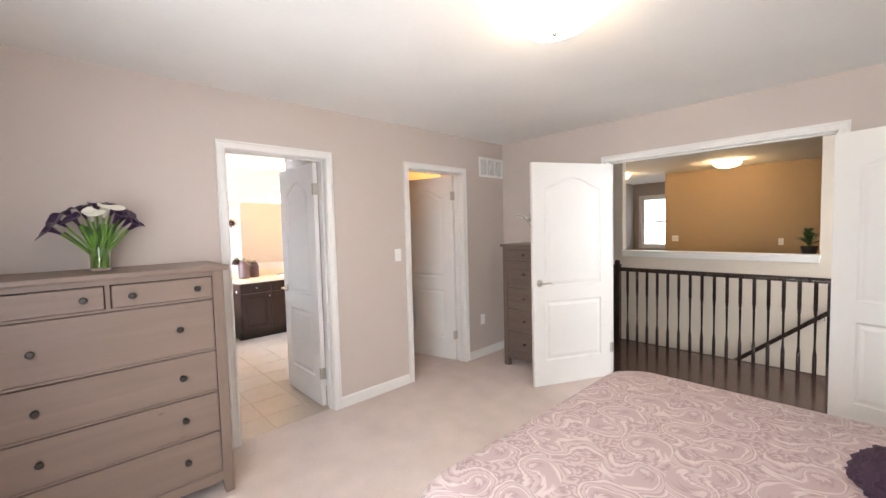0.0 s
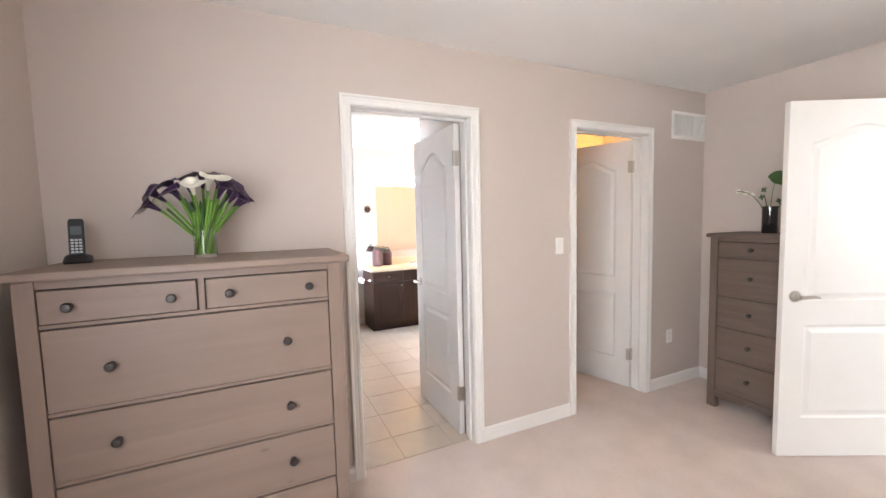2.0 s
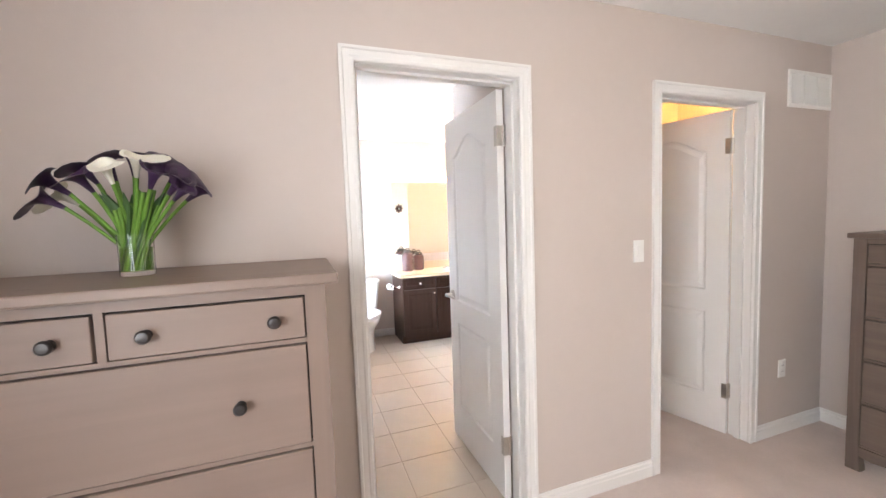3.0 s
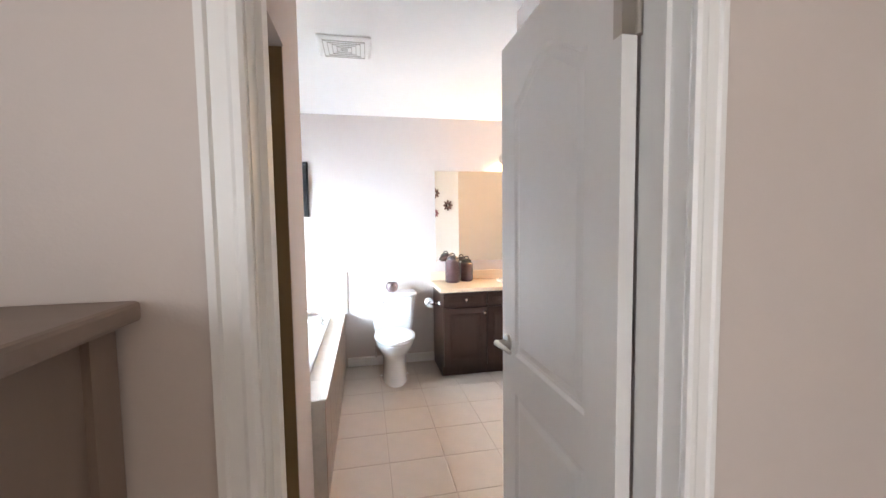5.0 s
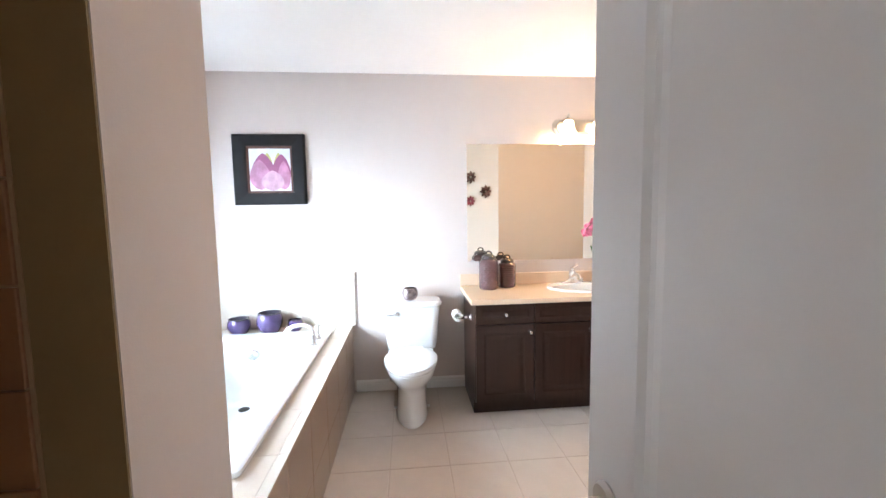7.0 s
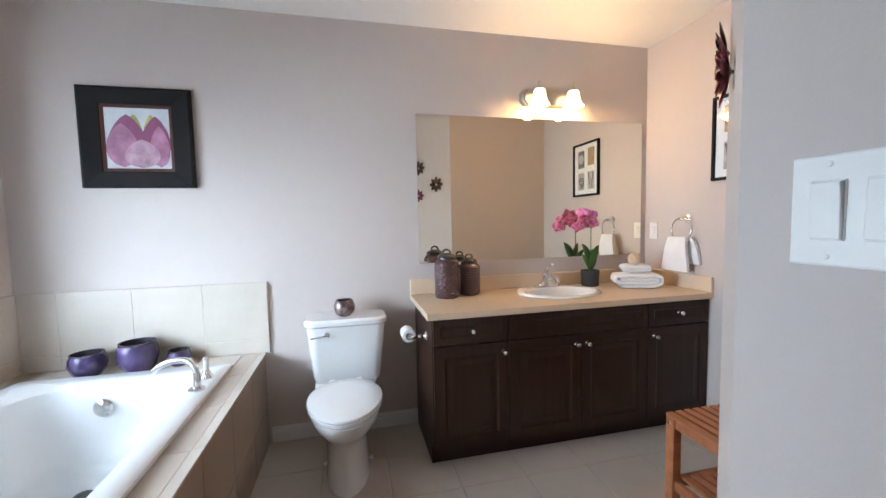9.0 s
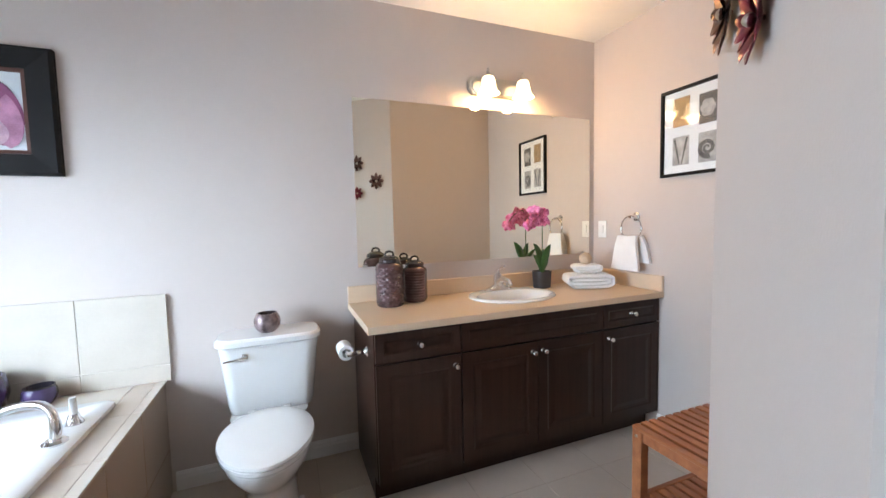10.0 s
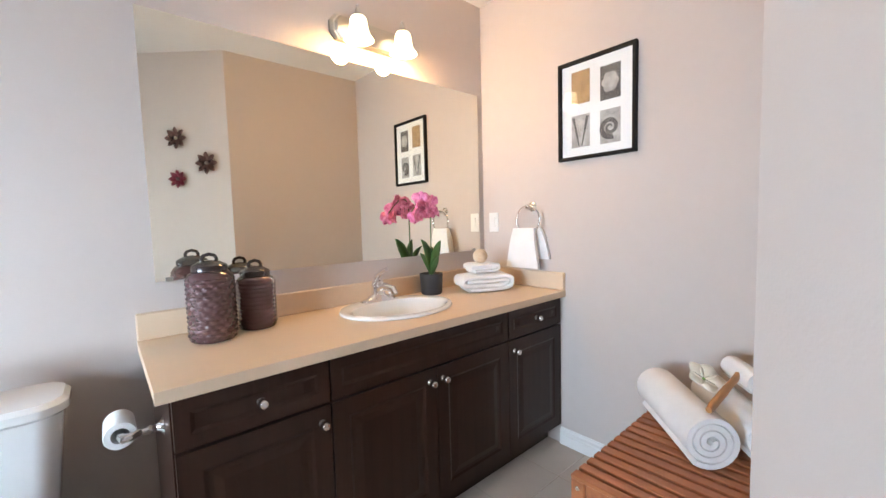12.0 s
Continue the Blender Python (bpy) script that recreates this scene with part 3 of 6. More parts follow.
hall_floor = tagged(part("floor_hall", boxm(4.30, 5.55, -0.88, 6.6, -0.25, -0.012), HALLWOOD), "glossy dark hardwood floor", "floor", "", "structure")
tagged(part("floor_landing", boxm(6.72, 11.0, -0.88, 5.68, -0.2, 0.0), HALLWOOD), "glossy dark hardwood floor", "floor", "", "structure")
tagged(part("floor_below", boxm(4.42, 6.6, -0.88, 6.6, -2.9, -2.8), HALLWOOD), "dark hardwood floor of the storey below", "floor", "", "structure")
tagged(part("trim_stair_nosing", boxm(5.55, 5.575, -0.88, 6.6, -0.25, 0.004, 0.004), HALLWOOD), "dark wood stairwell edge", "trim", "", "structure")
tagged(part("ground", boxm(-40, 60, -40, 60, -3.1, -3.0), mat("lawn", (0.08, 0.12, 0.04), 0.95, vary=0.3, scale=1)), "grass outside the house", "ground", "", "structure")
tagged(part("backdrop", boxm(-6.1, -6.0, -4, 24, -3.0, 6.0), glow("bright_overcast_sky", (0.93, 0.97, 1.0), 3.5)), "bright pale sky outside the windows", "backdrop", "", "structure")

for args in ((0.04, BW, 1.237, BW, 0, -1), (2.073, BW, 2.802, BW, 0, -1), (3.648, BW, 4.30, BW, 0, -1), (4.30, BW, 4.30, 3.451, -1, 0), (4.30, 1.764, 4.30, 0.50, -1, 0), (0.04, 0.5, 0.04, BW, 1, 0), (0.04, 0.5, 4.3, 0.5, 0, 1),
             (1.25, BATH_N, 2.13, BATH_N, 0, -1), (3.80, 7.44, 3.80, 6.46, -1, 0), (3.80, 6.447, 2.755, 6.447, 0, 1), (2.755, 6.447, 2.22, 5.965, -0.683, 0.730), (2.22, 5.965, 2.22, 4.80, -1, 0),
             (11.0, 5.68, 6.72, 5.68, 0, -1), (9.30, 4.42, 9.30, -0.88, -1, 0)):
    baseboard(*args)

casing("trim_bath_door_casing", 1.285, 2.025, 2.065, BW, -1, "x")
casing("trim_closet_door_casing", 2.85, 3.60, 2.065, BW, -1, "x")
casing("trim_bath_door_casing_inside", 1.285, 2.025, 2.065, BW + 0.12, 1, "x")
casing("trim_hall_door_casing", 1.815, 3.40, 2.08, 4.30, -1, "y")
jamb(1.285, 2.025, 2.065, BW, BW + 0.12, "x", BW + 0.045)
jamb(2.85, 3.60, 2.065, BW, BW + 0.12, "x", BW + 0.045)
jamb(1.815, 3.40, 2.08, 4.30, 4.42, "y", 4.345)

door("door_1", 0.706, (2.004, 4.787), 90, 1, "white moulded two-panel door standing open into the bathroom")
door("door_2", 0.712, (3.587, 4.782), 105, 1, "white moulded two-panel door standing open into the closet")
door("door_3", 0.845, (4.262, 3.335), 153.0, -1, "white moulded two-panel double-door leaf standing open into the bedroom")
door("door_4", 0.78, (4.290, 1.840), 255, 1, "white moulded two-panel double-door leaf folded back towards the bedroom wall", handle=False, hinges=False)

# ---- bedroom: tall chests of drawers ----


def knob(m, r=0.016):
    return lathe([(0.0, 0.0), (0.012, 0.0), (0.010, 0.004), (0.0065, 0.010), (0.0075, 0.016), (r, 0.022), (r, 0.027), (r * 0.75, 0.032), (0.0, 0.034)], 20, None, m)


def chest(name, m, w, d, h, rows, label, DRESS=DRESS, DRESSV=DRESSV):
    """Chest of drawers on legs; the front faces local -y. rows: (height share, how many across, knobs a drawer)."""
    root = thing(name, m, label, "chest of drawers")
    leg, over, over_end = 0.052, 0.020, 0.034 if w > 0.8 else 0.022
    for sx in (0, 1):
        for sy in (0, 1):
            x, y = (0 if not sx else w - leg), (0 if not sy else d - leg)
            bm = loft([[(x + a * leg + (0.010 if (a == 0) == bool(sx) else 0) * k, y + c * leg, z) for a, c in ((0, 0), (1, 0), (1, 1), (0, 1))] for z, k in ((0, 1), (0.10, 0), (h - 0.03, 0))])
            part("leg", bm, DRESSV, root)
    for x0, x1 in ((0.010, 0.028), (w - 0.028, w - 0.010)):
        part("side_panel", boxm(x0, x1, leg, d - leg, 0.10, h - 0.03), DRESSV, root)
    part("back_panel", boxm(leg, w - leg, d - 0.014, d - 0.006, 0.10, h - 0.03), DRESS, root)
    part("top", boxm(-over, w + over_end, -over - 0.004, d, h - 0.028, h, 0.006, 2), DRESS, root)
    part("bottom_rail", prism([(leg, 0.085), (leg + 0.05, 0.075), (w / 2, 0.095), (w - leg - 0.05, 0.075), (w - leg, 0.085), (w - leg, 0.135), (leg, 0.135)], 0.004, 0.026), DRESS, root).matrix_basis = Matrix(((1, 0, 0, 0), (0, 0, 1, 0), (0, 1, 0, 0), (0, 0, 0, 1)))
    part("top_rail", boxm(leg, w - leg, 0.004, 0.024, h - 0.056, h - 0.028), DRESS, root)
    part("carcass", boxm(leg - 0.01, w - leg + 0.01, 0.026, 0.04, 0.10, h - 0.03), DARKGAP, root, "dark inside of the chest")
    z1 = h - 0.056
    total = z1 - 0.138
    for share, across, knobs in rows:
        z0 = z1 - total * share
        gap = 0.022 if across > 1 else 0
        width = (w - 2 * leg - gap * (across - 1)) / across
        part("drawer_rail", boxm(leg, w - leg, 0.008, 0.026, z0 - 0.001, z0 + 0.011), DRESS, root)
        if across > 1:
            part("drawer_divider", boxm(w / 2 - 0.009, w / 2 + 0.009, 0.008, 0.026, z0 + 0.011, z1), DRESSV, root)
        for i in range(across):
            x0 = leg + i * (width + gap) + 0.0035
            x1 = x0 + width - 0.007
            dr = part("drawer", boxm(x0, x1, 0.002, 0.022, z0 + 0.0145, z1 - 0.006, 0.002), DRESS, root)
            for k in range(knobs):
                u = 0.5 if knobs == 1 else (0.195 + 0.62 * k if across == 1 else (0.18 + 0.65 * k))
                part("knob", knob(Matrix.Translation((x0 + (x1 - x0) * u, 0.002, (z0 + z1) / 2 + 0.003)) @ Matrix.Rotation(radians(90), 4, "X")), PEWTER, dr, "dark pewter knob", True)
        z1 = z0
    return root


ROWS_WIDE = ((0.1138, 2, 2), (0.259, 1, 2), (0.2106, 1, 2), (0.2025, 1, 2), (0.2141, 1, 2))
chest("chest_of_drawers", pose(0.128, 4.175, 0), 0.992, 0.475, 1.31, ROWS_WIDE, "wide grey-brown stained wooden chest of drawers against the bedroom wall")
chest("chest_of_drawers", pose(3.830, 4.31, 0, 0, 0, -90), 0.535, 0.45, 1.295, ((0.105, 1, 1), (0.255, 1, 1), (0.205, 1, 1), (0.215, 1, 1), (0.22, 1, 1)), "narrow dark grey-brown wooden chest of drawers beside the hall door", DRESSN, DRESSNV)

# ---- bedroom: bed ----
bed = thing("bed", pose(2.09, 1.655, 0), "queen bed with a dusty mauve and cream paisley quilt", "bed")
part("bed_base", boxm(-0.74, 0.74, -1.0, 1.0, 0.0, 0.30, 0.01), DARKGAP, bed, "dark bed base")
part("mattress", boxm(-0.76, 0.76, -1.02, 1.02, 0.30, 0.55, 0.05, 3), mat("mattress_white", (0.7, 0.7, 0.68), 0.9), bed, "white mattress")


def rounded(hx, hy, z, r, n=8, wave=0.0, seed=0):
    pts = []
    for cx, cy, a0 in ((hx - r, hy - r, 0), (-hx + r, hy - r, 90), (-hx + r, -hy + r, 180), (hx - r, -hy + r, 270)):
        for i in range(n + 1):
            a = radians(a0 + 90 * i / n)
            k = 1 + wave * noise.noise(Vector((cx * 3 + i * 0.7, cy * 3, seed)))
            pts.append(((cx + r * math.cos(a)) * k, (cy + r * math.sin(a)) * k, z + (0.01 * noise.noise(Vector((cx + i * 0.4, cy, 5))) if wave else 0)))
    return pts


quilt = loft([rounded(0.815, 1.09, 0.16, 0.13, wave=0.02), rounded(0.812, 1.088, 0.36, 0.13, wave=0.012), rounded(0.808, 1.083, 0.50, 0.13), rounded(0.795, 1.07, 0.56, 0.13),
              rounded(0.765, 1.04, 0.597, 0.13), rounded(0.70, 0.97, 0.615, 0.16), rounded(0.45, 0.7, 0.622, 0.15), rounded(0.12, 0.3, 0.625, 0.06)], cap0=False)
for v in quilt.verts:
    s = min(1.0, max(0.0, (v.co.y - 0.5) / 0.5))
    v.co.y += 0.075 * s * s * (3 - 2 * s) * (1 - 0.55 * (v.co.x / 0.8) ** 2)
    if v.co.x > 0:
        v.co.y -= 0.10 * s * max(0.0, (v.co.x - 0.42) / 0.38) ** 2
        v.co.x *= 1.14
part("quilt", quilt, QUILT, bed, "dusty mauve and cream paisley quilt", True)

# ---- bathroom: tub ----
TUBT = 0.545
tub = thing("bathtub", pose(0, 0, 0), "white acrylic bathtub set in a beige tiled deck", "bathtub")
part("tub_deck_front", boxm(1.10, 1.2325, 6.02, 7.965, 0, TUBT - 0.004), WGROUT, tub, "tiled tub surround")
part("tub_deck_far", boxm(0.075, 1.10, 7.76, 7.965, 0, TUBT - 0.004), WGROUT, tub)
part("tub_deck_near", boxm(0.075, 1.10, 6.02, 6.19, 0, TUBT - 0.004), WGROUT, tub)
part("tub_deck_wall", boxm(0.075, 0.22, 6.19, 7.76, 0, TUBT - 0.004), WGROUT, tub)


def rring(x0, x1, y0, y1, z, r, n=8):
    cx, cy = (x0 + x1) / 2, (y0 + y1) / 2
    return [(cx + p[0], cy + p[1], z) for p in rounded((x1 - x0) / 2, (y1 - y0) / 2, 0, r, n)]


part("tub_shell", loft([rring(0.20, 1.118, 6.17, 7.75, TUBT, 0.02), rring(0.198, 1.12, 6.168, 7.752, TUBT + 0.018, 0.025), rring(0.21, 1.108, 6.18, 7.74, TUBT + 0.027, 0.03),
                        rring(0.30, 1.035, 6.27, 7.66, TUBT + 0.024, 0.14), rring(0.318, 1.02, 6.29, 7.645, TUBT + 0.005, 0.15), rring(0.33, 1.005, 6.34, 7.63, 0.40, 0.17), rring(0.36, 0.975, 6.48, 7.59, 0.22, 0.19),
                        rring(0.40, 0.935, 6.58, 7.555, 0.165, 0.2), rring(0.47, 0.865, 6.70, 7.51, 0.150, 0.18)], cap0=False), ACR, tub, "glossy white acrylic shell", True)

# ---- bathroom: vanity ----
van = thing("vanity_cabinet", pose(2.117, 7.435, 0), "espresso wooden bathroom vanity cabinet", "cabinet")
VW = 1.678
bm = boxm(0, VW, 0.02, 0.53, 0.105, 0.66)
for x0, x1, y0, y1 in ((0, VW, 0.02, 0.04), (0, VW, 0.512, 0.53), (0, 0.018, 0.04, 0.512), (VW - 0.018, VW, 0.04, 0.512)):
    box(bm, x0, x1, y0, y1, 0.6601, 0.7935)
part("body", bm, ESP, van)
part("plinth", boxm(0.0, VW, 0.085, 0.53, 0.0, 0.105), ESP, van)
FRONTS = [("drawer", 0.004, 0.402, 0.655, 0.785, 0.20), ("false_front", 0.408, 1.252, 0.655, 0.785, None), ("drawer", 1.258, 1.674, 0.655, 0.785, 0.208),
          ("cabinet_door", 0.004, 0.402, 0.11, 0.645, 0.37), ("cabinet_door", 0.408, 0.828, 0.11, 0.645, 0.39), ("cabinet_door", 0.832, 1.252, 0.11, 0.645, 0.03), ("cabinet_door", 1.258, 1.674, 0.11, 0.645, 0.04)]
for nm, x0, x1, z0, z1, kx in FRONTS:
    w, h = x1 - x0, z1 - z0
    e = 0.055 if h > 0.3 else 0.035
    bm = slab(w, h, 0.019, [[(e, e), (w - e, e), (w - e, h - e), (e, h - e)]], 0.004)
    f = part(nm, bm, ESP, van)
    f.location = (x0, 0.0, z0)
    if kx is not None:
        kz = h / 2 if h < 0.3 else h - 0.05
        part("knob", knob(Matrix.Translation((kx, 0, kz)) @ Matrix.Rotation(radians(90), 4, "X"), 0.0135), CHROME, f, "round chrome knob", True)
SX, SY = 2.975, 7.72
top = thing("worktop", pose(0, 0, 0), "beige laminate worktop with backsplash on the vanity", "worktop")
bm = bmesh.new()
oo = oval(SX, SY, 0, 0.228, 0.172, 40)
from mathutils.geometry import tessellate_polygon
TX0, TX1, TY0 = 2.088, BATH_E - 0.001, 7.408
rect = [(TX0, TY0), (TX1, TY0), (TX1, BATH_N - 0.001), (TX0, BATH_N - 0.001)]
for z in (0.794, 0.826):
    lo = [[bm.verts.new((x, y, z)) for x, y in rect], [bm.verts.new((p[0], p[1], z)) for p in oo]]
    fl = lo[0] + lo[1]
    for tri in tessellate_polygon([[Vector((x, y, 0)) for x, y in rect], [Vector((p[0], p[1], 0)) for p in oo]]):
        bm.faces.new([fl[i] for i in tri])
    if z == 0.794:
        below = lo
    else:
        for a, c in zip(below, lo):
            for i in range(len(a)):
                j = (i + 1) % len(a)
                bm.faces.new((a[i], a[j], c[j], c[i]))
part("counter", bm, LAM, top)
part("backsplash", boxm(TX0, TX1, BATH_N - 0.021, BATH_N - 0.001, 0.8265, 0.918, 0.004), LAM, top)
part("backsplash", boxm(BATH_E - 0.021, BATH_E - 0.001, 7.408, BATH_N - 0.022, 0.8265, 0.918, 0.004), LAM, top)

# ---- bathroom: mirror ----
mir = thing("wall_mirror", pose(0, 0, 0), "large frameless wall mirror above the vanity", "mirror")
part("glass", boxm(2.150, 3.757, BATH_N - 0.006, BATH_N - 0.001, 1.018, 1.932), MIRROR, mir)

# ---- bathroom: toilet ----
toilet = thing("toilet", pose(1.685, 7.962, 0), "white two-piece porcelain toilet with closed lid", "toilet")


def egg(z, y0, y1, hw, n=36, blunt=0.0):
    out = []
    for i in range(n):
        a = math.tau * i / n
        s = math.sin(a)
        yy = (y0 + y1) / 2 + (y1 - y0) / 2 * s
        k = 1 - 0.16 * (1 - s) / 2 * (1 - blunt)
        out.append((hw * math.cos(a) * k, yy, z))
    return out


part("bowl", loft([egg(0, -0.60, -0.12, 0.122), egg(0.02, -0.595, -0.12, 0.118), egg(0.12, -0.575, -0.14, 0.112), egg(0.20, -0.575, -0.15, 0.116), egg(0.25, -0.60, -0.16, 0.130), egg(0.29, -0.65, -0.17, 0.155), egg(0.345, -0.70, -0.18, 0.180), egg(0.385, -0.715, -0.19, 0.185), egg(0.395, -0.71, -0.20, 0.18)]), PORC, toilet, "", True)
part("tank_shelf", loft([rring(-0.13, 0.13, -0.24, -0.02, 0.20, 0.04), rring(-0.15, 0.15, -0.26, -0.01, 0.33, 0.05), rring(-0.165, 0.165, -0.26, -0.01, 0.390, 0.05)]), PORC, toilet, "", True)
part("seat", loft([egg(0.397, -0.722, -0.245, 0.190), egg(0.402, -0.727, -0.242, 0.194), egg(0.414, -0.727, -0.242, 0.194), egg(0.417, -0.722, -0.245, 0.190)]), PORC, toilet, "", True)
part("lid", loft([egg(0.4205, -0.728, -0.252, 0.193), egg(0.425, -0.732, -0.250, 0.196), egg(0.434, -0.728, -0.252, 0.193), egg(0.441, -0.70, -0.27, 0.170), egg(0.443, -0.6, -0.33, 0.10)]), PORC, toilet, "", True)
part("tank", loft([rring(-0.165, 0.189, -0.185, -0.012, 0.392, 0.04), rring(-0.175, 0.199, -0.20, -0.012, 0.43, 0.05), rring(-0.203, 0.227, -0.215, -0.010, 0.712, 0.055)]), PORC, toilet, "", True)

part("tank_lid", loft([rring(-0.206, 0.230, -0.222, -0.006, 0.713, 0.06), rring(-0.216, 0.240, -0.232, -0.003, 0.722, 0.07), rring(-0.216, 0.240, -0.232, -0.003, 0.742, 0.07), rring(-0.205, 0.229, -0.221, -0.012, 0.754, 0.065)]), PORC, toilet, "", True)

# ---- small helpers for things ----


def blade(bm, pts, widths, normal=(0, -1, 0), cup=0.15):
    """A thin pointed leaf or petal along points, with given half widths and a fold along the middle."""
    nv = Vector(normal)
    rows = []
    P = [Vector(p) for p in pts]
    for i, p in enumerate(P):
        d = (P[min(i + 1, len(P) - 1)] - P[max(i - 1, 0)]).normalized()
        side = d.cross(nv)
        side = side.normalized() if side.length > 1e-4 else Vector((1, 0, 0))
        up = side.cross(d).normalized()
        w = widths[i]
        rows.append([bm.verts.new(p - side * w + up * w * cup), bm.verts.new(p), bm.verts.new(p + side * w + up * w * cup)])
    for a, b in zip(rows, rows[1:]):
        for k in (0, 1):
            bm.faces.new((a[k], a[k + 1], b[k + 1], b[k]))
    return bm


def arc_pts(a, b, c, n=8):
    """Points on a smooth bend from a over b to c."""
    a, b, c = Vector(a), Vector(b), Vector(c)
    return [a * (1 - t) ** 2 + b * 2 * t * (1 - t) + c * t * t for t in [i / n for i in range(n + 1)]]


def solid(ob, t):
    md = ob.modifiers.new("thick", "SOLIDIFY")
    md.thickness = t
    return ob


def plate(name, m, gangs, label, kind="rocker"):
    """A wall plate in local x (along the wall), z up, facing local -y."""
    w = 0.07 + 0.046 * (gangs - 1)
    root = thing(name, m, label, "light switch" if kind != "outlet" else "outlet")
    part("plate", boxm(-w / 2, w / 2, -0.006, 0.0, -0.057, 0.057, 0.0025, 2), PLATE, root)
    for g in range(gangs):
        x = (g - (gangs - 1) / 2) * 0.046
        if kind == "rocker":
            part("rocker_surround", boxm(x - 0.0155, x + 0.0155, -0.0075, -0.006, -0.031, 0.031, 0.001), PLATE, root)
            sw = part("rocker", boxm(-0.0135, 0.0135, -0.003, 0.003, -0.029, 0.029, 0.001), PLATE, root)
            sw.matrix_basis = pose(x, -0.0085, 0, 2.2 if g != 1 else -2.2)
        elif kind == "outlet":
            for dz in (0.021, -0.021):
                f = part("socket", lathe([(0, 0), (0.0165, 0), (0.0165, 0.0025), (0.0, 0.0025)], 20, None, Matrix.Translation((x, -0.006, dz)) @ Matrix.Rotation(radians(90), 4, "X")), PLATE, root, "", True)
                for dx in (-0.006, 0.006):
                    part("slot", boxm(x + dx - 0.001, x + dx + 0.001, -0.0092, -0.0085, dz - 0.002, dz + 0.006), DARKGAP, f, "dark slot")
        else:
            part("toggle", boxm(x - 0.004, x + 0.004, -0.018, -0.006, 0.0, 0.012, 0.001), PLATE, root)
        for z in (-0.047, 0.047):
            part("screw", lathe([(0, 0), (0.0032, 0), (0.0025, 0.0012), (0, 0.0014)], 10, None, Matrix.Translation((x, -0.006, z)) @ Matrix.Rotation(radians(90), 4, "X")), PLATE, root)
    return root


plate("light_switch", pose(2.708, BW - 0.001, 1.242), 1, "white single light switch between the two doors", "rocker")
plate("outlet", pose(3.887, BW - 0.001, 0.425), 1, "white duplex wall outlet near the skirting", "outlet")
plate("light_switch", pose(2.219, 5.818, 1.279, 0, 0, -90), 3, "white triple rocker light switch on the bathroom wall")
plate("light_switch", pose(BATH_E - 0.001, 7.885, 1.183, 0, 0, -90), 1, "white switch beside the vanity mirror")
plate("outlet", pose(9.299, 4.235, 1.148, 0, 0, -90), 2, "white wall plate on the tan hall wall", "outlet")
plate("outlet", pose(9.299, 2.62, 1.095, 0, 0, -90), 1, "white wall plate on the tan hall wall", "outlet")

# ---- bedroom: vents, ceiling light ----
vent = thing("return_air_vent", pose(4.08, BW - 0.001, 2.16), "white painted return air grille high on the wall", "vent")
part("backing", boxm(-0.20, 0.20, -0.003, 0.0, -0.095, 0.095), DARKGAP, vent, "dark duct behind the grille")
for x0, x1, z0, z1 in ((-0.211, 0.211, 0.088, 0.11), (-0.211, 0.211, -0.11, -0.088), (-0.211, -0.188, -0.088, 0.088), (0.188, 0.211, -0.088, 0.088), (-0.072, -0.058, -0.088, 0.088), (0.058, 0.072, -0.088, 0.088)):
    part("frame_bar", boxm(x0, x1, -0.010, -0.001, z0, z1, 0.001), PLATE, vent)
slat_me = mesh("slat", boxm(-0.0012, 0.0012, -0.009, -0.003, -0.088, 0.088), PLATE)
for i in range(30):
    x = -0.184 + i * 0.0127
    ob = new("slat", slat_me)
    ob.parent = vent
    ob.location = (x, 0, 0)

bvent = thing("ceiling_vent", pose(1.36, 6.49, H - 0.001), "white square exhaust grille in the bathroom ceiling", "vent")
part("frame", loft([rring(-0.15, 0.15, -0.14, 0.14, 0, 0.012), rring(-0.15, 0.15, -0.14, 0.14, -0.008, 0.012), rring(-0.135, 0.135, -0.125, 0.125, -0.016, 0.010)]), PLATE, bvent)
for i in range(9):
    s = 0.118 - i * 0.0125
    bm = bmesh.new()
    for a, b, c, d in ((-s, s, -s * 0.92, -s * 0.92 + 0.004), (-s, s, s * 0.92 - 0.004, s * 0.92), (-s, -s + 0.004, -s * 0.92 + 0.004, s * 0.92 - 0.004), (s - 0.004, s, -s * 0.92 + 0.004, s * 0.92 - 0.004)):
        box(bm, a, b, c, d, -0.021, -0.0155)
    part("louvre_ring", bm, PLATE if i % 2 else NICKEL, bvent)


def flush_light(m, r, label):
    root = thing("ceiling_light", m, label, "ceiling light")
    part("base_ring", lathe([(0, 0), (r * 0.55, 0), (r * 0.6, -0.012), (r * 0.55, -0.03), (0, -0.03)], 40), NICKEL, root, "", True)
    part("glass_bowl", lathe([(r * 0.98, -0.028), (r, -0.036), (r * 0.93, -0.062), (r * 0.75, -0.088), (r * 0.45, -0.108), (r * 0.15, -0.117), (0, -0.118)], 48), LAMPG, root, "frosted glass bowl, lit", True).visible_shadow = False
    part("finial", lathe([(0, -0.117), (0.012, -0.118), (0.010, -0.126), (0.004, -0.132), (0, -0.138)], 16), NICKEL, root, "", True)
    return root


flush_light(pose(2.12, 2.66, H - 0.001), 0.19, "round flush ceiling light with a lit glass bowl in the bedroom")
flush_light(pose(8.3, 3.2, H - 0.001), 0.19, "round flush ceiling light with a lit glass bowl over the landing")
flush_light(pose(8.5, 5.0, H - 0.001), 0.19, "round flush ceiling light near the landing window")


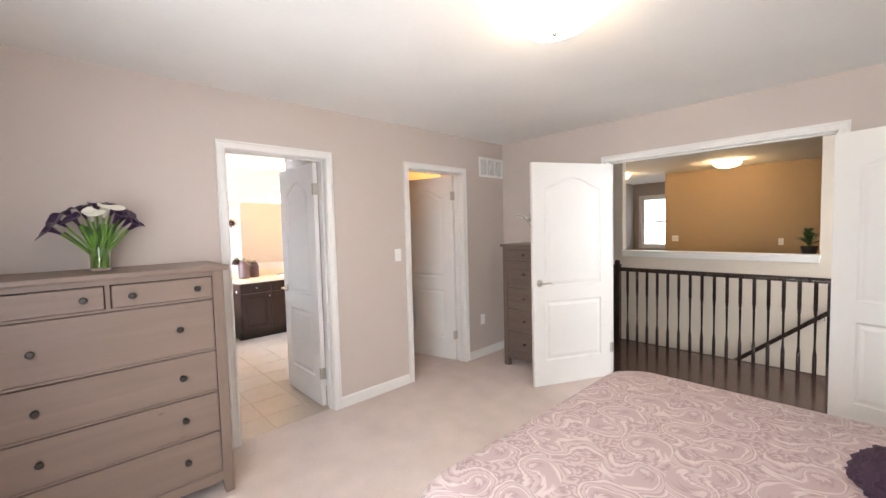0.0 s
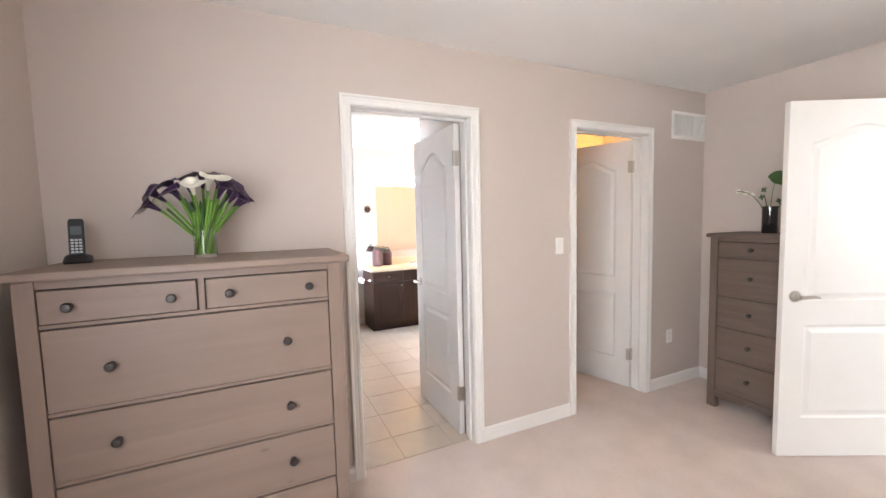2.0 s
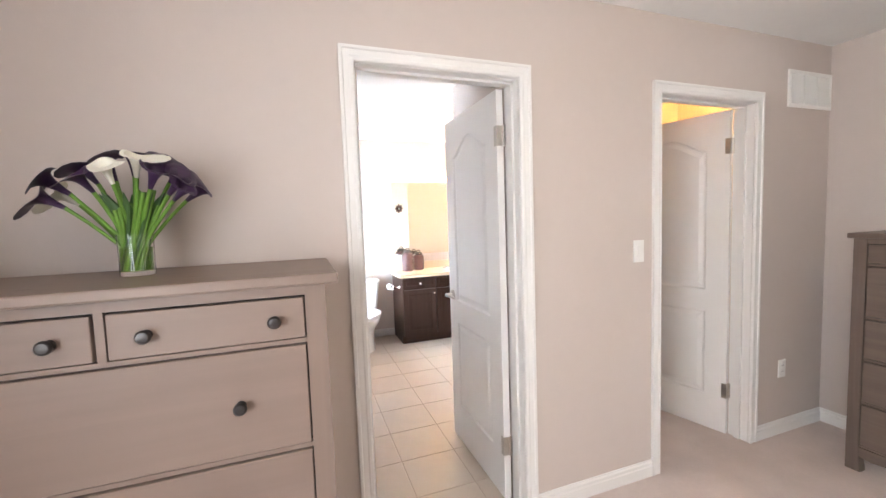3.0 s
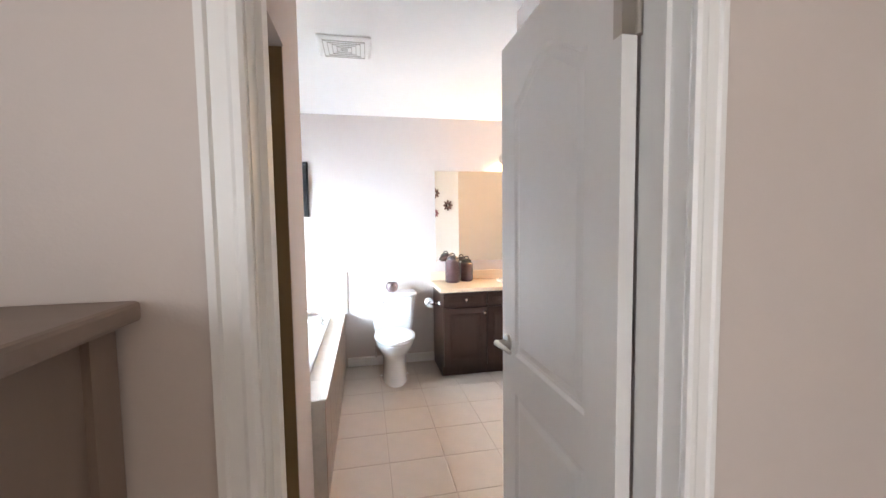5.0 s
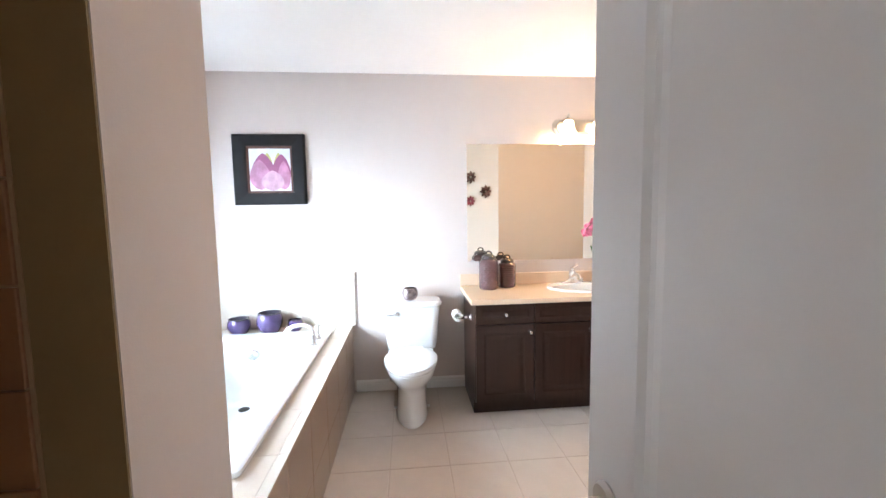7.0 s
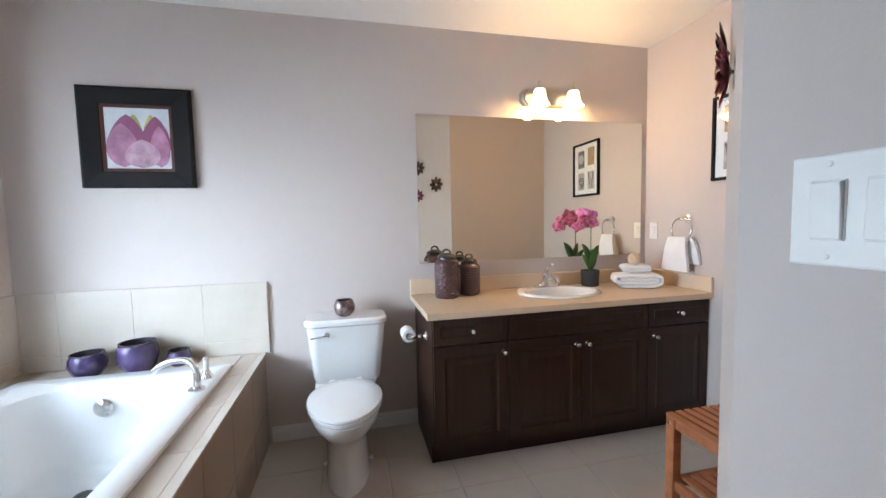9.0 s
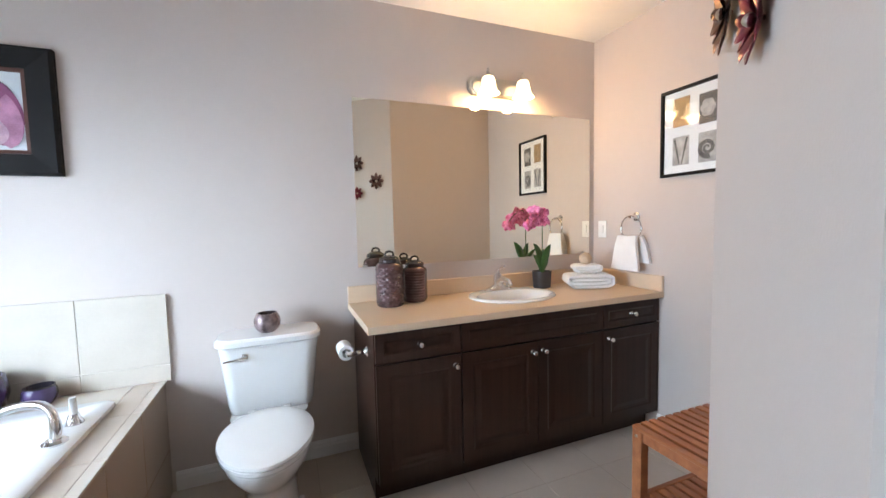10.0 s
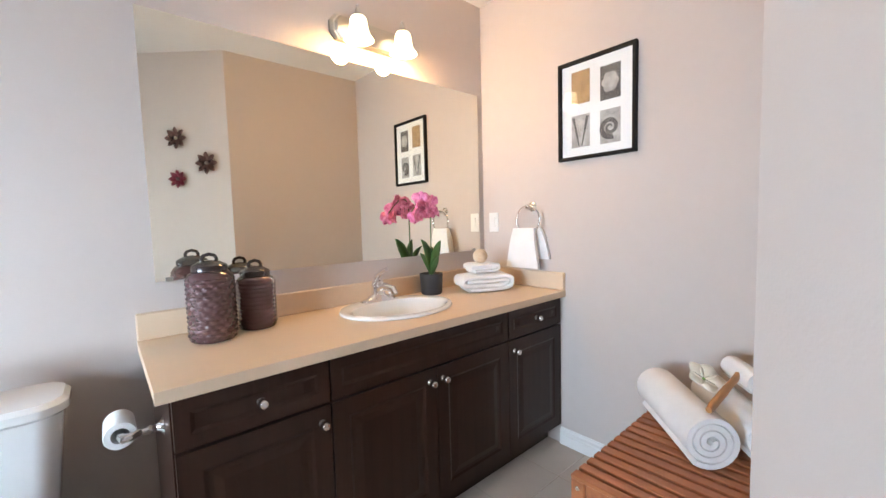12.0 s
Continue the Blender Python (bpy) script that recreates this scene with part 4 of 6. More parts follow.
def window(name, m, w, h, label, mull=(), rails=()):
    """Vinyl window in an opening, in local x (width) and z; it looks along local -y into the room."""
    root = thing(name, m, label, "window", "", "structure")
    f = 0.045
    for x0, x1, z0, z1 in ((0, f, 0, h), (w - f, w, 0, h), (f, w - f, 0, f), (f, w - f, h - f, h)):
        part("window_frame", boxm(x0, x1, 0.03, 0.09, z0, z1, 0.003), PVC, root)
    for x in mull:
        part("mullion", boxm(x - 0.03, x + 0.03, 0.035, 0.085, f, h - f, 0.003), PVC, root)
    for z in rails:
        part("sash_rail", boxm(f, w - f, 0.04, 0.08, z - 0.022, z + 0.022, 0.003), PVC, root)
    g = part("pane", boxm(f, w - f, 0.058, 0.062, f, h - f), GLASS, root, "clear glass")
    g.visible_shadow = False
    return root


def window_trim(name, a0, a1, z0, z1, plane, out, axis):
    bm = bmesh.new()
    c = 0.07
    for u0, u1, p, q in ((a0 - c, a0, z0 - c, z1 + c), (a1, a1 + c, z0 - c, z1 + c), (a0, a1, z1, z1 + c), (a0, a1, z0 - c, z0)):
        o0, o1 = sorted((plane + out * 0.001, plane + out * 0.019))
        box(bm, *((u0, u1, o0, o1) if axis == "x" else (o0, o1, u0, u1)), p, q, 0.003)
    return tagged(part(name, bm, WHITE), "white painted window casing", "trim", "", "structure")


window("window_1", pose(-0.05, 6.20, 0.70, 0, 0, 90) @ Matrix.Translation((0, -0.12, 0)), 1.385, 1.37, "white vinyl bathroom window over the tub", mull=(0.70,))
window_trim("trim_window_bath", 6.20, 7.585, 0.70, 2.07, BATH_W, 1, "y")
window("window_2", pose(-0.08, 1.65, 0.75, 0, 0, 90) @ Matrix.Translation((0, -0.12, 0)), 1.70, 1.35, "unseen white vinyl bedroom window", mull=(0.85,))
# South window out of view, added only to go with the bed's fill.
window("window_3", pose(4.10, 0.50, 0.85, 0, 0, 180) @ Matrix.Translation((0, 0, 0)), 1.0, 1.25, "unseen white vinyl bedroom window")
window("window_4", pose(11.0, 5.48, 0.90, 0, 0, -90), 0.63, 1.18, "white double-hung window at the end of the landing", rails=(0.59,))
window_trim("trim_window_landing", 4.85, 5.48, 0.90, 2.08, 11.0, -1, "y")
blind = thing("roller_blind", pose(0.125, 6.88, 1.96), "half-lowered pale linen roller blind with a dark brown head box", "blind")
part("head_box", boxm(-0.035, 0.045, -0.66, 0.64, -0.04, 0.06, 0.012, 2), VALANCE, blind, "dark brown head box")
part("fabric", boxm(-0.002, 0.0, -0.64, 0.615, -0.50, -0.04), BLIND, blind, "pale linen fabric")
part("hem_bar", boxm(-0.007, 0.005, -0.64, 0.615, -0.515, -0.50, 0.003), VALANCE, blind)

# ---- bedroom: calla lilies ----
random.seed(4)
vase = thing("calla_vase", pose(0.618, 4.455, 1.31), "clear glass vase of dark purple and white calla lilies", "vase")
g = part("glass", lathe([(0, 0.0), (0.041, 0.0), (0.043, 0.005), (0.043, 0.07), (0.045, 0.118), (0.043, 0.118), (0.0405, 0.07), (0.040, 0.012), (0, 0.012)], 40), GLASS, vase, "clear glass", True)
g.visible_shadow = False

part("water", lathe([(0, 0.0125), (0.0395, 0.0125), (0.0398, 0.07), (0.0405, 0.080), (0, 0.080)], 32), WATER, vase, "greenish water", True).visible_shadow = False


def calla(m, size, material, parent):
    """A spathe: a funnel that opens into a flared lip with one pointed tip."""
    bm = bmesh.new()
    rows, n, k = [], 20, 9
    for i in range(k + 1):
        u = i / k
        r = size * (0.075 + 0.14 * u + 0.27 * u ** 4)
        ring = []
        for j in range(n):
            a = math.tau * j / n
            tip = ((1 + math.cos(a)) / 2) ** 3
            z = size * (u * 1.0 + u ** 3 * (0.30 * tip - 0.15 * math.cos(a) + 0.05 * math.sin(3 * a)) - 0.25 * u ** 8)
            rr = r * (1 + 1.25 * tip ** 1.6 * u ** 4)
            ring.append(bm.verts.new(m @ Vector((rr * math.cos(a), rr * math.sin(a), z))))
        rows.append(ring)
    for a, b in zip(rows, rows[1:]):
        for j in range(n):
            q = (j + 1) % n
            bm.faces.new((a[j], a[q], b[q], b[j]))
    bm.faces.new(rows[0][::-1])
    return part("bloom", bm, material, parent, "white calla bloom" if material is CALLAW else "dark purple calla bloom", True)


HEADS = [(-0.200, -0.03, 0.225, 0), (-0.185, 0.03, 0.235, 1), (-0.17, -0.05, 0.265, 0), (-0.12, 0.03, 0.300, 0), (-0.10, -0.045, 0.265, 0), (-0.06, 0.03, 0.305, 0), (-0.03, -0.06, 0.285, 1), (0.0, 0.04, 0.32, 0),
         (0.035, -0.03, 0.31, 1), (0.075, 0.02, 0.325, 0), (0.085, -0.05, 0.275, 0), (0.125, 0.03, 0.305, 0), (0.14, -0.03, 0.26, 0), (0.185, 0.02, 0.245, 0), (0.11, 0.05, 0.265, 0), (0.165, -0.06, 0.24, 0)]
for x, y, z, white in HEADS:
    x *= 0.88
    z += 0.022 * (1 - abs(x) / 0.25)
    bend = Vector((x * 0.30, y * 0.3, z * 0.50))
    base = Vector((-x * 0.14 + random.uniform(-0.012, 0.012), -y * 0.2, 0.016))
    head = Vector((x * 0.80, y * 0.9, z * 0.84))
    stem = arc_pts(base, bend, head, 9)
    part("stem", tube(stem, [0.0052] * 9 + [0.0058], 8), STEM, vase, "bright green stem", True)
    out = Vector((x * 2.6, y * 2.2 - 0.10, 0.44 - 4 * x * x)).normalized()
    q = out.to_track_quat("Z", "X").to_matrix().to_4x4()
    tilt = Matrix.Rotation(math.atan2(-0.4, x * 3 + 0.001) + random.uniform(-0.8, 0.8), 4, "Z")
    calla(Matrix.Translation(head) @ q @ tilt, random.uniform(0.066, 0.081), CALLAW if white else CALLAP, vase)
for i in range(22):
    a = i * 2.4
    part("stem", tube(arc_pts((math.cos(a) * 0.030, math.sin(a) * 0.030, 0.016), (math.cos(a + 0.9) * 0.028, math.sin(a + 0.9) * 0.026, 0.11), (math.cos(a + 1.1) * 0.065, math.sin(a + 1.1) * 0.035, 0.215 + 0.03 * math.sin(i)), 7), 0.0055, 8), STEM if i % 3 else LEAF, vase, "bright green stem", True)
for i in range(14):
    a = random.uniform(0, math.tau)
    e = Vector((math.cos(a) * 0.08, math.sin(a) * 0.05, 0.235))
    bm = blade(bmesh.new(), arc_pts((0, 0, 0.05), (e.x * 0.2, e.y * 0.2, 0.15), e, 6), [0.006, 0.010, 0.014, 0.016, 0.013, 0.008, 0.001], (0, -1, 0.2))
    solid(part("leaf", bm, LEAF, vase), 0.001)

# ---- bedroom: cordless phone ----
phone = thing("cordless_phone", pose(0.188, 4.50, 1.31, 0, 0, 12), "black and silver cordless phone standing in its black cradle", "phone")
part("cradle", loft([rring(-0.040, 0.044, -0.045, 0.04, 0.0, 0.02), rring(-0.041, 0.045, -0.047, 0.042, 0.008, 0.02), rring(-0.038, 0.042, -0.02, 0.035, 0.026, 0.015), rring(-0.03, 0.03, -0.012, 0.03, 0.034, 0.012)]), PHONE, phone, "", True)
hs = part("handset", loft([rring(-0.022, 0.022, -0.012, 0.012, 0.0, 0.010), rring(-0.024, 0.024, -0.013, 0.013, 0.01, 0.010), rring(-0.024, 0.024, -0.013, 0.013, 0.145, 0.010), rring(-0.020, 0.020, -0.010, 0.010, 0.155, 0.009)]), PHONE, phone, "", True)
hs.matrix_basis = pose(0, 0.004, 0.016, -10)
part("side_band", boxm(-0.0255, 0.0255, -0.004, 0.004, 0.01, 0.145, 0.001), PHONES, hs, "silver band")
part("screen", boxm(-0.016, 0.016, -0.0142, -0.0128, 0.092, 0.125), SCREEN, hs, "grey screen")
part("keypad", boxm(-0.019, 0.019, -0.0145, -0.0125, 0.018, 0.080, 0.001), PHONE, hs, "black keypad")
for r in range(5):
    for c in range(3):
        part("key", boxm(-0.0165 + c * 0.0117, -0.0075 + c * 0.0117, -0.0160, -0.0146, 0.021 + r * 0.0117, 0.0285 + r * 0.0117, 0.0006), PHONES, hs, "small silver key")

# ---- bedroom: vase on the narrow chest ----
v2 = thing("plant_vase", pose(4.03, 4.04, 1.295), "black glass cylinder vase with a green leaf and sprig", "vase")
part("glass", lathe([(0, 0), (0.042, 0), (0.044, 0.005), (0.044, 0.185), (0.041, 0.185), (0.041, 0.01), (0, 0.01)], 32), BLKVASE, v2, "black glass", True)
for e, mid in (((-0.02, -0.04, 0.375), (0, 0, 0.28)), ((-0.04, 0.19, 0.30), (-0.02, 0.05, 0.30)), ((0.0, 0.04, 0.27), (0, 0.02, 0.22)), ((-0.02, -0.11, 0.24), (0, -0.06, 0.24))):
    part("stem", tube(arc_pts((0, 0, 0.03), mid, e, 8), 0.003, 6), STEM if e[2] > 0.32 else LEAF, v2, "thin stem", True)
solid(part("leaf", blade(bmesh.new(), arc_pts((-0.02, 0.01, 0.385), (-0.02, -0.05, 0.41), (-0.03, -0.15, 0.29), 8), [0.004, 0.02, 0.036, 0.044, 0.046, 0.042, 0.030, 0.016, 0.001], (-1, 0, 0.5)), LEAF, v2, "broad green leaf"), 0.001)
for k, (y, z) in enumerate(((0.10, 0.27), (0.14, 0.285), (0.19, 0.30), (0.04, 0.25), (0.03, 0.30), (-0.10, 0.23), (-0.06, 0.22))):
    bm = bmesh.new()
    for j in range(4):
        a = math.tau * j / 4 + k
        blade(bm, [(-0.02, y, z), (-0.025, y + 0.010 * math.cos(a), z + 0.010 * math.sin(a)), (-0.02, y + 0.022 * math.cos(a), z + 0.022 * math.sin(a))], [0.002, 0.008, 0.001], (-1, 0, 0))
    solid(part("bud", bm, CALLAW if k < 3 else LEAF, v2, "small bud"), 0.0008)

# ---- bedroom: throw on the bed ----
bm = bmesh.new()
bmesh.ops.create_icosphere(bm, subdivisions=5, radius=1.0)
for v in bm.verts:
    c = v.co.copy()
    v.co = Vector((c.x * 0.24, c.y * 0.27, c.z * 0.11 if c.z > 0 else c.z * 0.03))
    f = noise.noise(c * 9) * 0.016 + noise.noise(c * 23) * 0.010
    v.co += c.normalized() * f
tagged(part("fur_cushion", bm, PURPLEFUR, None, "", True, pose(2.37, 1.46, 0.652, 0, 0, 20)), "dark purple shaggy cushion lying on the bed", "cushion")

# ---- hall: railing, stair wall ----
rail = thing("stair_railing", pose(5.5, 0, 0), "dark stained wooden railing with turned balusters along the stairwell", "railing")


def bal():
    bm = lathe([(0.016, 0.0), (0.016, 0.20), (0.012, 0.205), (0.017, 0.215), (0.011, 0.23), (0.0085, 0.30), (0.010, 0.42), (0.012, 0.55), (0.009, 0.575), (0.016, 0.59), (0.011, 0.605), (0.016, 0.62), (0.016, 0.885)], 12)
    return bm


b0 = mesh("baluster", bal(), RAILW, True)
for i in range(16):
    ob = new("baluster", b0)
    ob.parent = rail
    ob.location = (0, 1.975 + i * 0.1133, 0)
for i in range(9):
    ob = new("baluster", b0)
    ob.parent = rail
    ob.location = (0, 3.93 + i * 0.1255, 0)
part("handrail", loft([[(x, y, z) for x, z in ((-0.028, 0.885), (-0.032, 0.90), (-0.026, 0.922), (-0.012, 0.932), (0.012, 0.932), (0.026, 0.922), (0.032, 0.90), (0.028, 0.885))] for y in (1.83, 5.1)]), RAILW, rail, "", True)
for y in (1.862, 3.80):
    nw = part("newel", boxm(-0.036, 0.036, y - 0.036, y + 0.036, 0.0, 0.95 if y > 2 else 0.884, 0.003), RAILW, rail)
    if y > 2:
        part("newel_cap", lathe([(0.050, 0.95), (0.052, 0.965), (0.03, 0.975), (0.034, 1.0), (0.02, 1.02), (0, 1.025)], 20, None, Matrix.Translation((0, y, 0))), RAILW, rail, "", True)

hr = thing("wall_handrail", pose(6.54, 0, 0), "dark wooden handrail sloping along the stair wall", "handrail")
p0, p1 = Vector((0, 3.9, -1.30)), Vector((0, 1.2, 1.07))
part("rail", tube([p0, p1], 0.024, 16), RAILW, hr, "", True)
for t in (0.15, 0.45, 0.72):
    c = p0.lerp(p1, t)
    part("bracket", tube([c - Vector((0, 0, 0.02)), c + Vector((0.02, 0, -0.07)), c + Vector((0.059, 0, -0.075))], 0.008, 10), CHROME, hr, "chrome bracket", True)
tagged(part("trim_half_wall_cap", boxm(6.575, 6.745, 2.0, 4.19, 1.035, 1.07, 0.006, 2), WHITE), "white painted cap on the half wall", "trim", "", "structure")
tagged(part("trim_half_wall_apron", boxm(6.583, 6.5985, 2.01, 4.18, 0.98, 1.034, 0.003), WHITE), "white painted moulding under the cap", "trim", "", "structure")

stairs = thing("stairs", pose(0, 0, 0), "carpeted stairs going down along the stair wall", "stairs", "", "structure")
for i in range(12):
    part("step", boxm(5.56, 6.59, 1.10 + i * 0.235, 1.10 + (i + 1) * 0.235 + 0.02, -0.19 * (i + 1) - 0.04, -0.19 * (i + 1), 0.01), HALLWOOD, stairs)
tagged(part("floor_stair_head", boxm(5.575, 6.6, -0.88, 1.09, -0.25, -0.002), HALLWOOD), "glossy dark hardwood floor", "floor", "", "structure")

plant = thing("potted_plant", pose(6.95, 2.12, 0), "potted green plant on a dark stand behind the half wall", "plant")
part("stand", boxm(-0.13, 0.13, -0.13, 0.13, 0.0, 1.03, 0.01), RAILW, plant, "dark wooden stand")
part("pot", lathe([(0, 1.03), (0.06, 1.03), (0.085, 1.15), (0.08, 1.15), (0.06, 1.05), (0, 1.13)], 24), TANPOT, plant, "black pot", True)
for i in range(26):
    a, r = i * 2.399, 0.05 + 0.13 * ((i * 7) % 10) / 10
    e = Vector((math.cos(a) * r, math.sin(a) * r, 1.20 + 0.19 * ((i * 3) % 10) / 10))
    bm = blade(bmesh.new(), arc_pts((0, 0, 1.13), (e.x * 0.3, e.y * 0.3, e.z), e, 6), [0.003, 0.004, 0.006, 0.022, 0.026, 0.016, 0.001], (math.cos(a) * 0.3, math.sin(a) * 0.3, 1))
    solid(part("leaf", bm, LEAF, plant), 0.001)

# ---- shower ----
rod = thing("shower_rod", pose(1.09, 0, 1.93), "chrome shower rod across the shower opening", "shower rod")
part("bar", tube([(0, 5.011, 0), (0, 5.639, 0)], 0.0125, 16), CHROME, rod, "", True)
cur = thing("shower_curtain", pose(1.09, 5.10, 0), "grey patterned shower curtain gathered at one end of its rod", "curtain")
bm = bmesh.new()
cols = []
for i in range(61):
    u = i / 60
    y = -0.085 + 0.155 * u
    x = 0.032 * math.sin(u * 7 * math.tau) * (0.8 + 0.2 * math.sin(i))
    cols.append([bm.verts.new((x * (0.7 + 0.3 * k / 8), y * (0.9 + 0.1 * k / 8), 1.905 - 1.72 * k / 8)) for k in range(9)])
for a, b in zip(cols, cols[1:]):
    for k in range(8):
        bm.faces.new((a[k], a[k + 1], b[k + 1], b[k]))
solid(part("cloth", bm, CURTAIN, cur, "", True), 0.002)
for i in range(7):
    part("ring", lathe([(0.016, -0.0015), (0.0185, 0), (0.016, 0.0015), (0.0145, 0), (0.016, -0.0015)], 18, None, pose(0, -0.07 + i * 0.028, 1.925, 90)), CHROME, cur, "chrome ring", True)
pan = tagged(part("shower_tray", loft([rring(0.08, 1.03, 4.79, 5.63, 0.0, 0.02), rring(0.08, 1.03, 4.79, 5.63, 0.10, 0.02), rring(0.12, 0.99, 4.83, 5.59, 0.10, 0.04), rring(0.16, 0.95, 4.87, 5.55, 0.05, 0.05)]), ACR, None, "", True), "white acrylic shower tray", "shower tray")
valve = thing("shower_valve", pose(0.765, 5.630, 1.262), "round chrome shower valve on the tiled wall", "faucet")
part("rosette", lathe([(0, 0), (0.060, 0), (0.062, 0.006), (0.045, 0.014), (0.03, 0.018), (0.026, 0.055), (0.022, 0.06), (0, 0.06)], 36, None, Matrix.Rotation(radians(90), 4, "X")), SHADECH, valve, "", True)
part("lever", tube([(0, -0.05, 0), (0.02, -0.055, -0.03), (0.03, -0.06, -0.07)], [0.009, 0.008, 0.006], 12), SHADECH, valve, "", True)
head = thing("shower_sprayer", pose(0.88, 5.630, 2.02), "chrome shower arm and head", "shower head")
part("arm", tube(arc_pts((0, 0, 0), (0, -0.12, 0.03), (0, -0.20, -0.06), 8), 0.010, 12), CHROME, head, "", True)
part("spray", lathe([(0, 0), (0.012, 0), (0.018, -0.03), (0.042, -0.06), (0.042, -0.068), (0, -0.068)], 24, None, pose(0, -0.20, -0.06, -35)), CHROME, head, "", True)
cad = thing("shower_caddy", pose(0.865, 5.56, 0), "chrome wire shower caddy with three baskets", "shower caddy")
part("hanger", tube([(0, 0, 1.36), (0, 0, 2.02), (0, 0.035, 2.045)], 0.004, 8), SHADECH, cad, "", True)
for z in (1.84, 1.66, 1.44):
    loop = [(-0.085, 0.03, z), (-0.085, -0.06, z), (0.085, -0.06, z), (0.085, 0.03, z), (-0.085, 0.03, z)]
    basket = part("basket", tube(loop, 0.0028, 6), PEWTER, cad, "wire basket", True)
    part("rim", tube([(x, y, q + 0.05) for x, y, q in loop], 0.0028, 6), PEWTER, basket, "", True)
    for i in range(9):
        x = -0.076 + i * 0.019
        part("wire", tube([(x, 0.03, z), (x, -0.06, z), (x, -0.06, z + 0.05)], 0.0015, 5), PEWTER, basket, "", True)
for z, r, h in ((1.664, 0.028, 0.13), (1.444, 0.03, 0.10)):
    part("bottle", lathe([(0, 0), (r, 0), (r, h * 0.8), (r * 0.5, h * 0.9), (r * 0.5, h), (0, h)], 18, None, Matrix.Translation((-0.05, -0.02, z))), POTIN, cad, "dark shampoo bottle", True)

# ---- tub: tap, overflow, pots ----
tap = thing("tub_faucet", pose(1.045, 7.43, TUBT + 0.026), "chrome arched tub spout with its handle on the deck", "faucet")
part("spout", tube(arc_pts((0.02, -0.01, 0), (0.040, 0.0, 0.135), (-0.055, 0.035, 0.122), 8)[:-1] + arc_pts((-0.055, 0.035, 0.122), (-0.135, 0.06, 0.118), (-0.178, 0.07, 0.066), 6), [0.016] * 3 + [0.0135] * 12, 16), CHROME, tap, "", True)
part("flange", lathe([(0, 0), (0.034, 0), (0.034, 0.005), (0.024, 0.014), (0, 0.014)], 28, None, Matrix.Translation((0.02, -0.01, 0))), CHROME, tap, "", True)
for dy in (0.13,):
    part("handle", tube([(0.015, dy, 0.03), (0.015, dy, 0.06), (0.015, dy, 0.095)], [0.012, 0.011, 0.010], 12), PORC, tap, "", True)
    part("flange", lathe([(0, 0), (0.028, 0), (0.028, 0.004), (0.019, 0.02), (0.015, 0.035), (0, 0.035)], 28, None, Matrix.Translation((0.015, dy, 0))), CHROME, tap, "", True)
part("overflow_plate", lathe([(0, 0), (0.040, 0), (0.040, 0.006), (0.03, 0.014), (0, 0.016)], 32, None, pose(0.605, 7.628, 0.455, 84)), CHROME, tub, "round chrome overflow plate", True)
part("drain", lathe([(0, 0), (0.034, 0), (0.034, 0.003), (0.02, 0.010), (0, 0.010)], 28, None, pose(0.60, 7.455, 0.152)), PEWTER, tub, "round chrome drain", True)


def pot(x, y, r, h, label):
    root = thing("glazed_pot", pose(x, y, TUBT), label, "pot", "purple pots on the tub deck")
    part("body", lathe([(0, 0), (r * 0.62, 0), (r * 0.85, h * 0.2), (r, h * 0.5), (r * 0.96, h * 0.8), (r * 0.86, h * 0.93)], 36), POTP, root, "", True)
    part("rim", lathe([(r * 0.86, h * 0.93), (r * 0.88, h), (r * 0.80, h), (r * 0.78, h * 0.9), (r * 0.8, h * 0.5), (0, h * 0.12)], 36), POTIN, root, "dark glazed rim and inside", True)


pot(0.440, 7.835, 0.080, 0.115, "squat purple glazed pot on the tub deck")
pot(0.655, 7.845, 0.092, 0.150, "largest purple glazed pot on the tub deck")
pot(0.828, 7.875, 0.056, 0.082, "small purple glazed pot on the tub deck")

# ---- tulip picture ----
tp = thing("tulip_picture", pose(0.676, BATH_N - 0.002, 1.743), "wide black framed print of a mauve tulip", "picture")
W, Hh = 0.259, 0.258
part("frame", loft([rring(-W, W, -Hh, Hh, 0, 0.002, 1), rring(-W, W, -Hh, Hh, 0.022, 0.002, 1), rring(-W + 0.012, W - 0.012, -Hh + 0.012, Hh - 0.012, 0.030, 0.002, 1), rring(-0.165, 0.165, -0.172, 0.172, 0.022, 0.002, 1), rring(-0.163, 0.163, -0.17, 0.17, 0.008, 0.002, 1)], cap1=False), BLACK, tp).matrix_basis = pose(0, 0, 0, 90)
part("fillet", loft([rring(-0.163, 0.163, -0.17, 0.17, 0.010, 0.001, 1), rring(-0.163, 0.163, -0.17, 0.17, 0.018, 0.001, 1), rring(-0.150, 0.150, -0.157, 0.157, 0.016, 0.001, 1), rring(-0.148, 0.148, -0.155, 0.155, 0.008, 0.001, 1)], cap0=False, cap1=False), FRAMEBR, tp, "reddish brown inner fillet").matrix_basis = pose(0, 0, 0, 90)
part("print", boxm(-0.149, 0.149, -0.009, -0.007, -0.156, 0.156), TULIPB, tp, "printed pale grey ground")


def flat(pts, y, t=0.0008):
    bm = prism(pts, 0, t)
    bmesh.ops.transform(bm, matrix=Matrix.Translation((0, y, 0)) @ Matrix.Rotation(radians(90), 4, "X"), verts=bm.verts)
    return bm


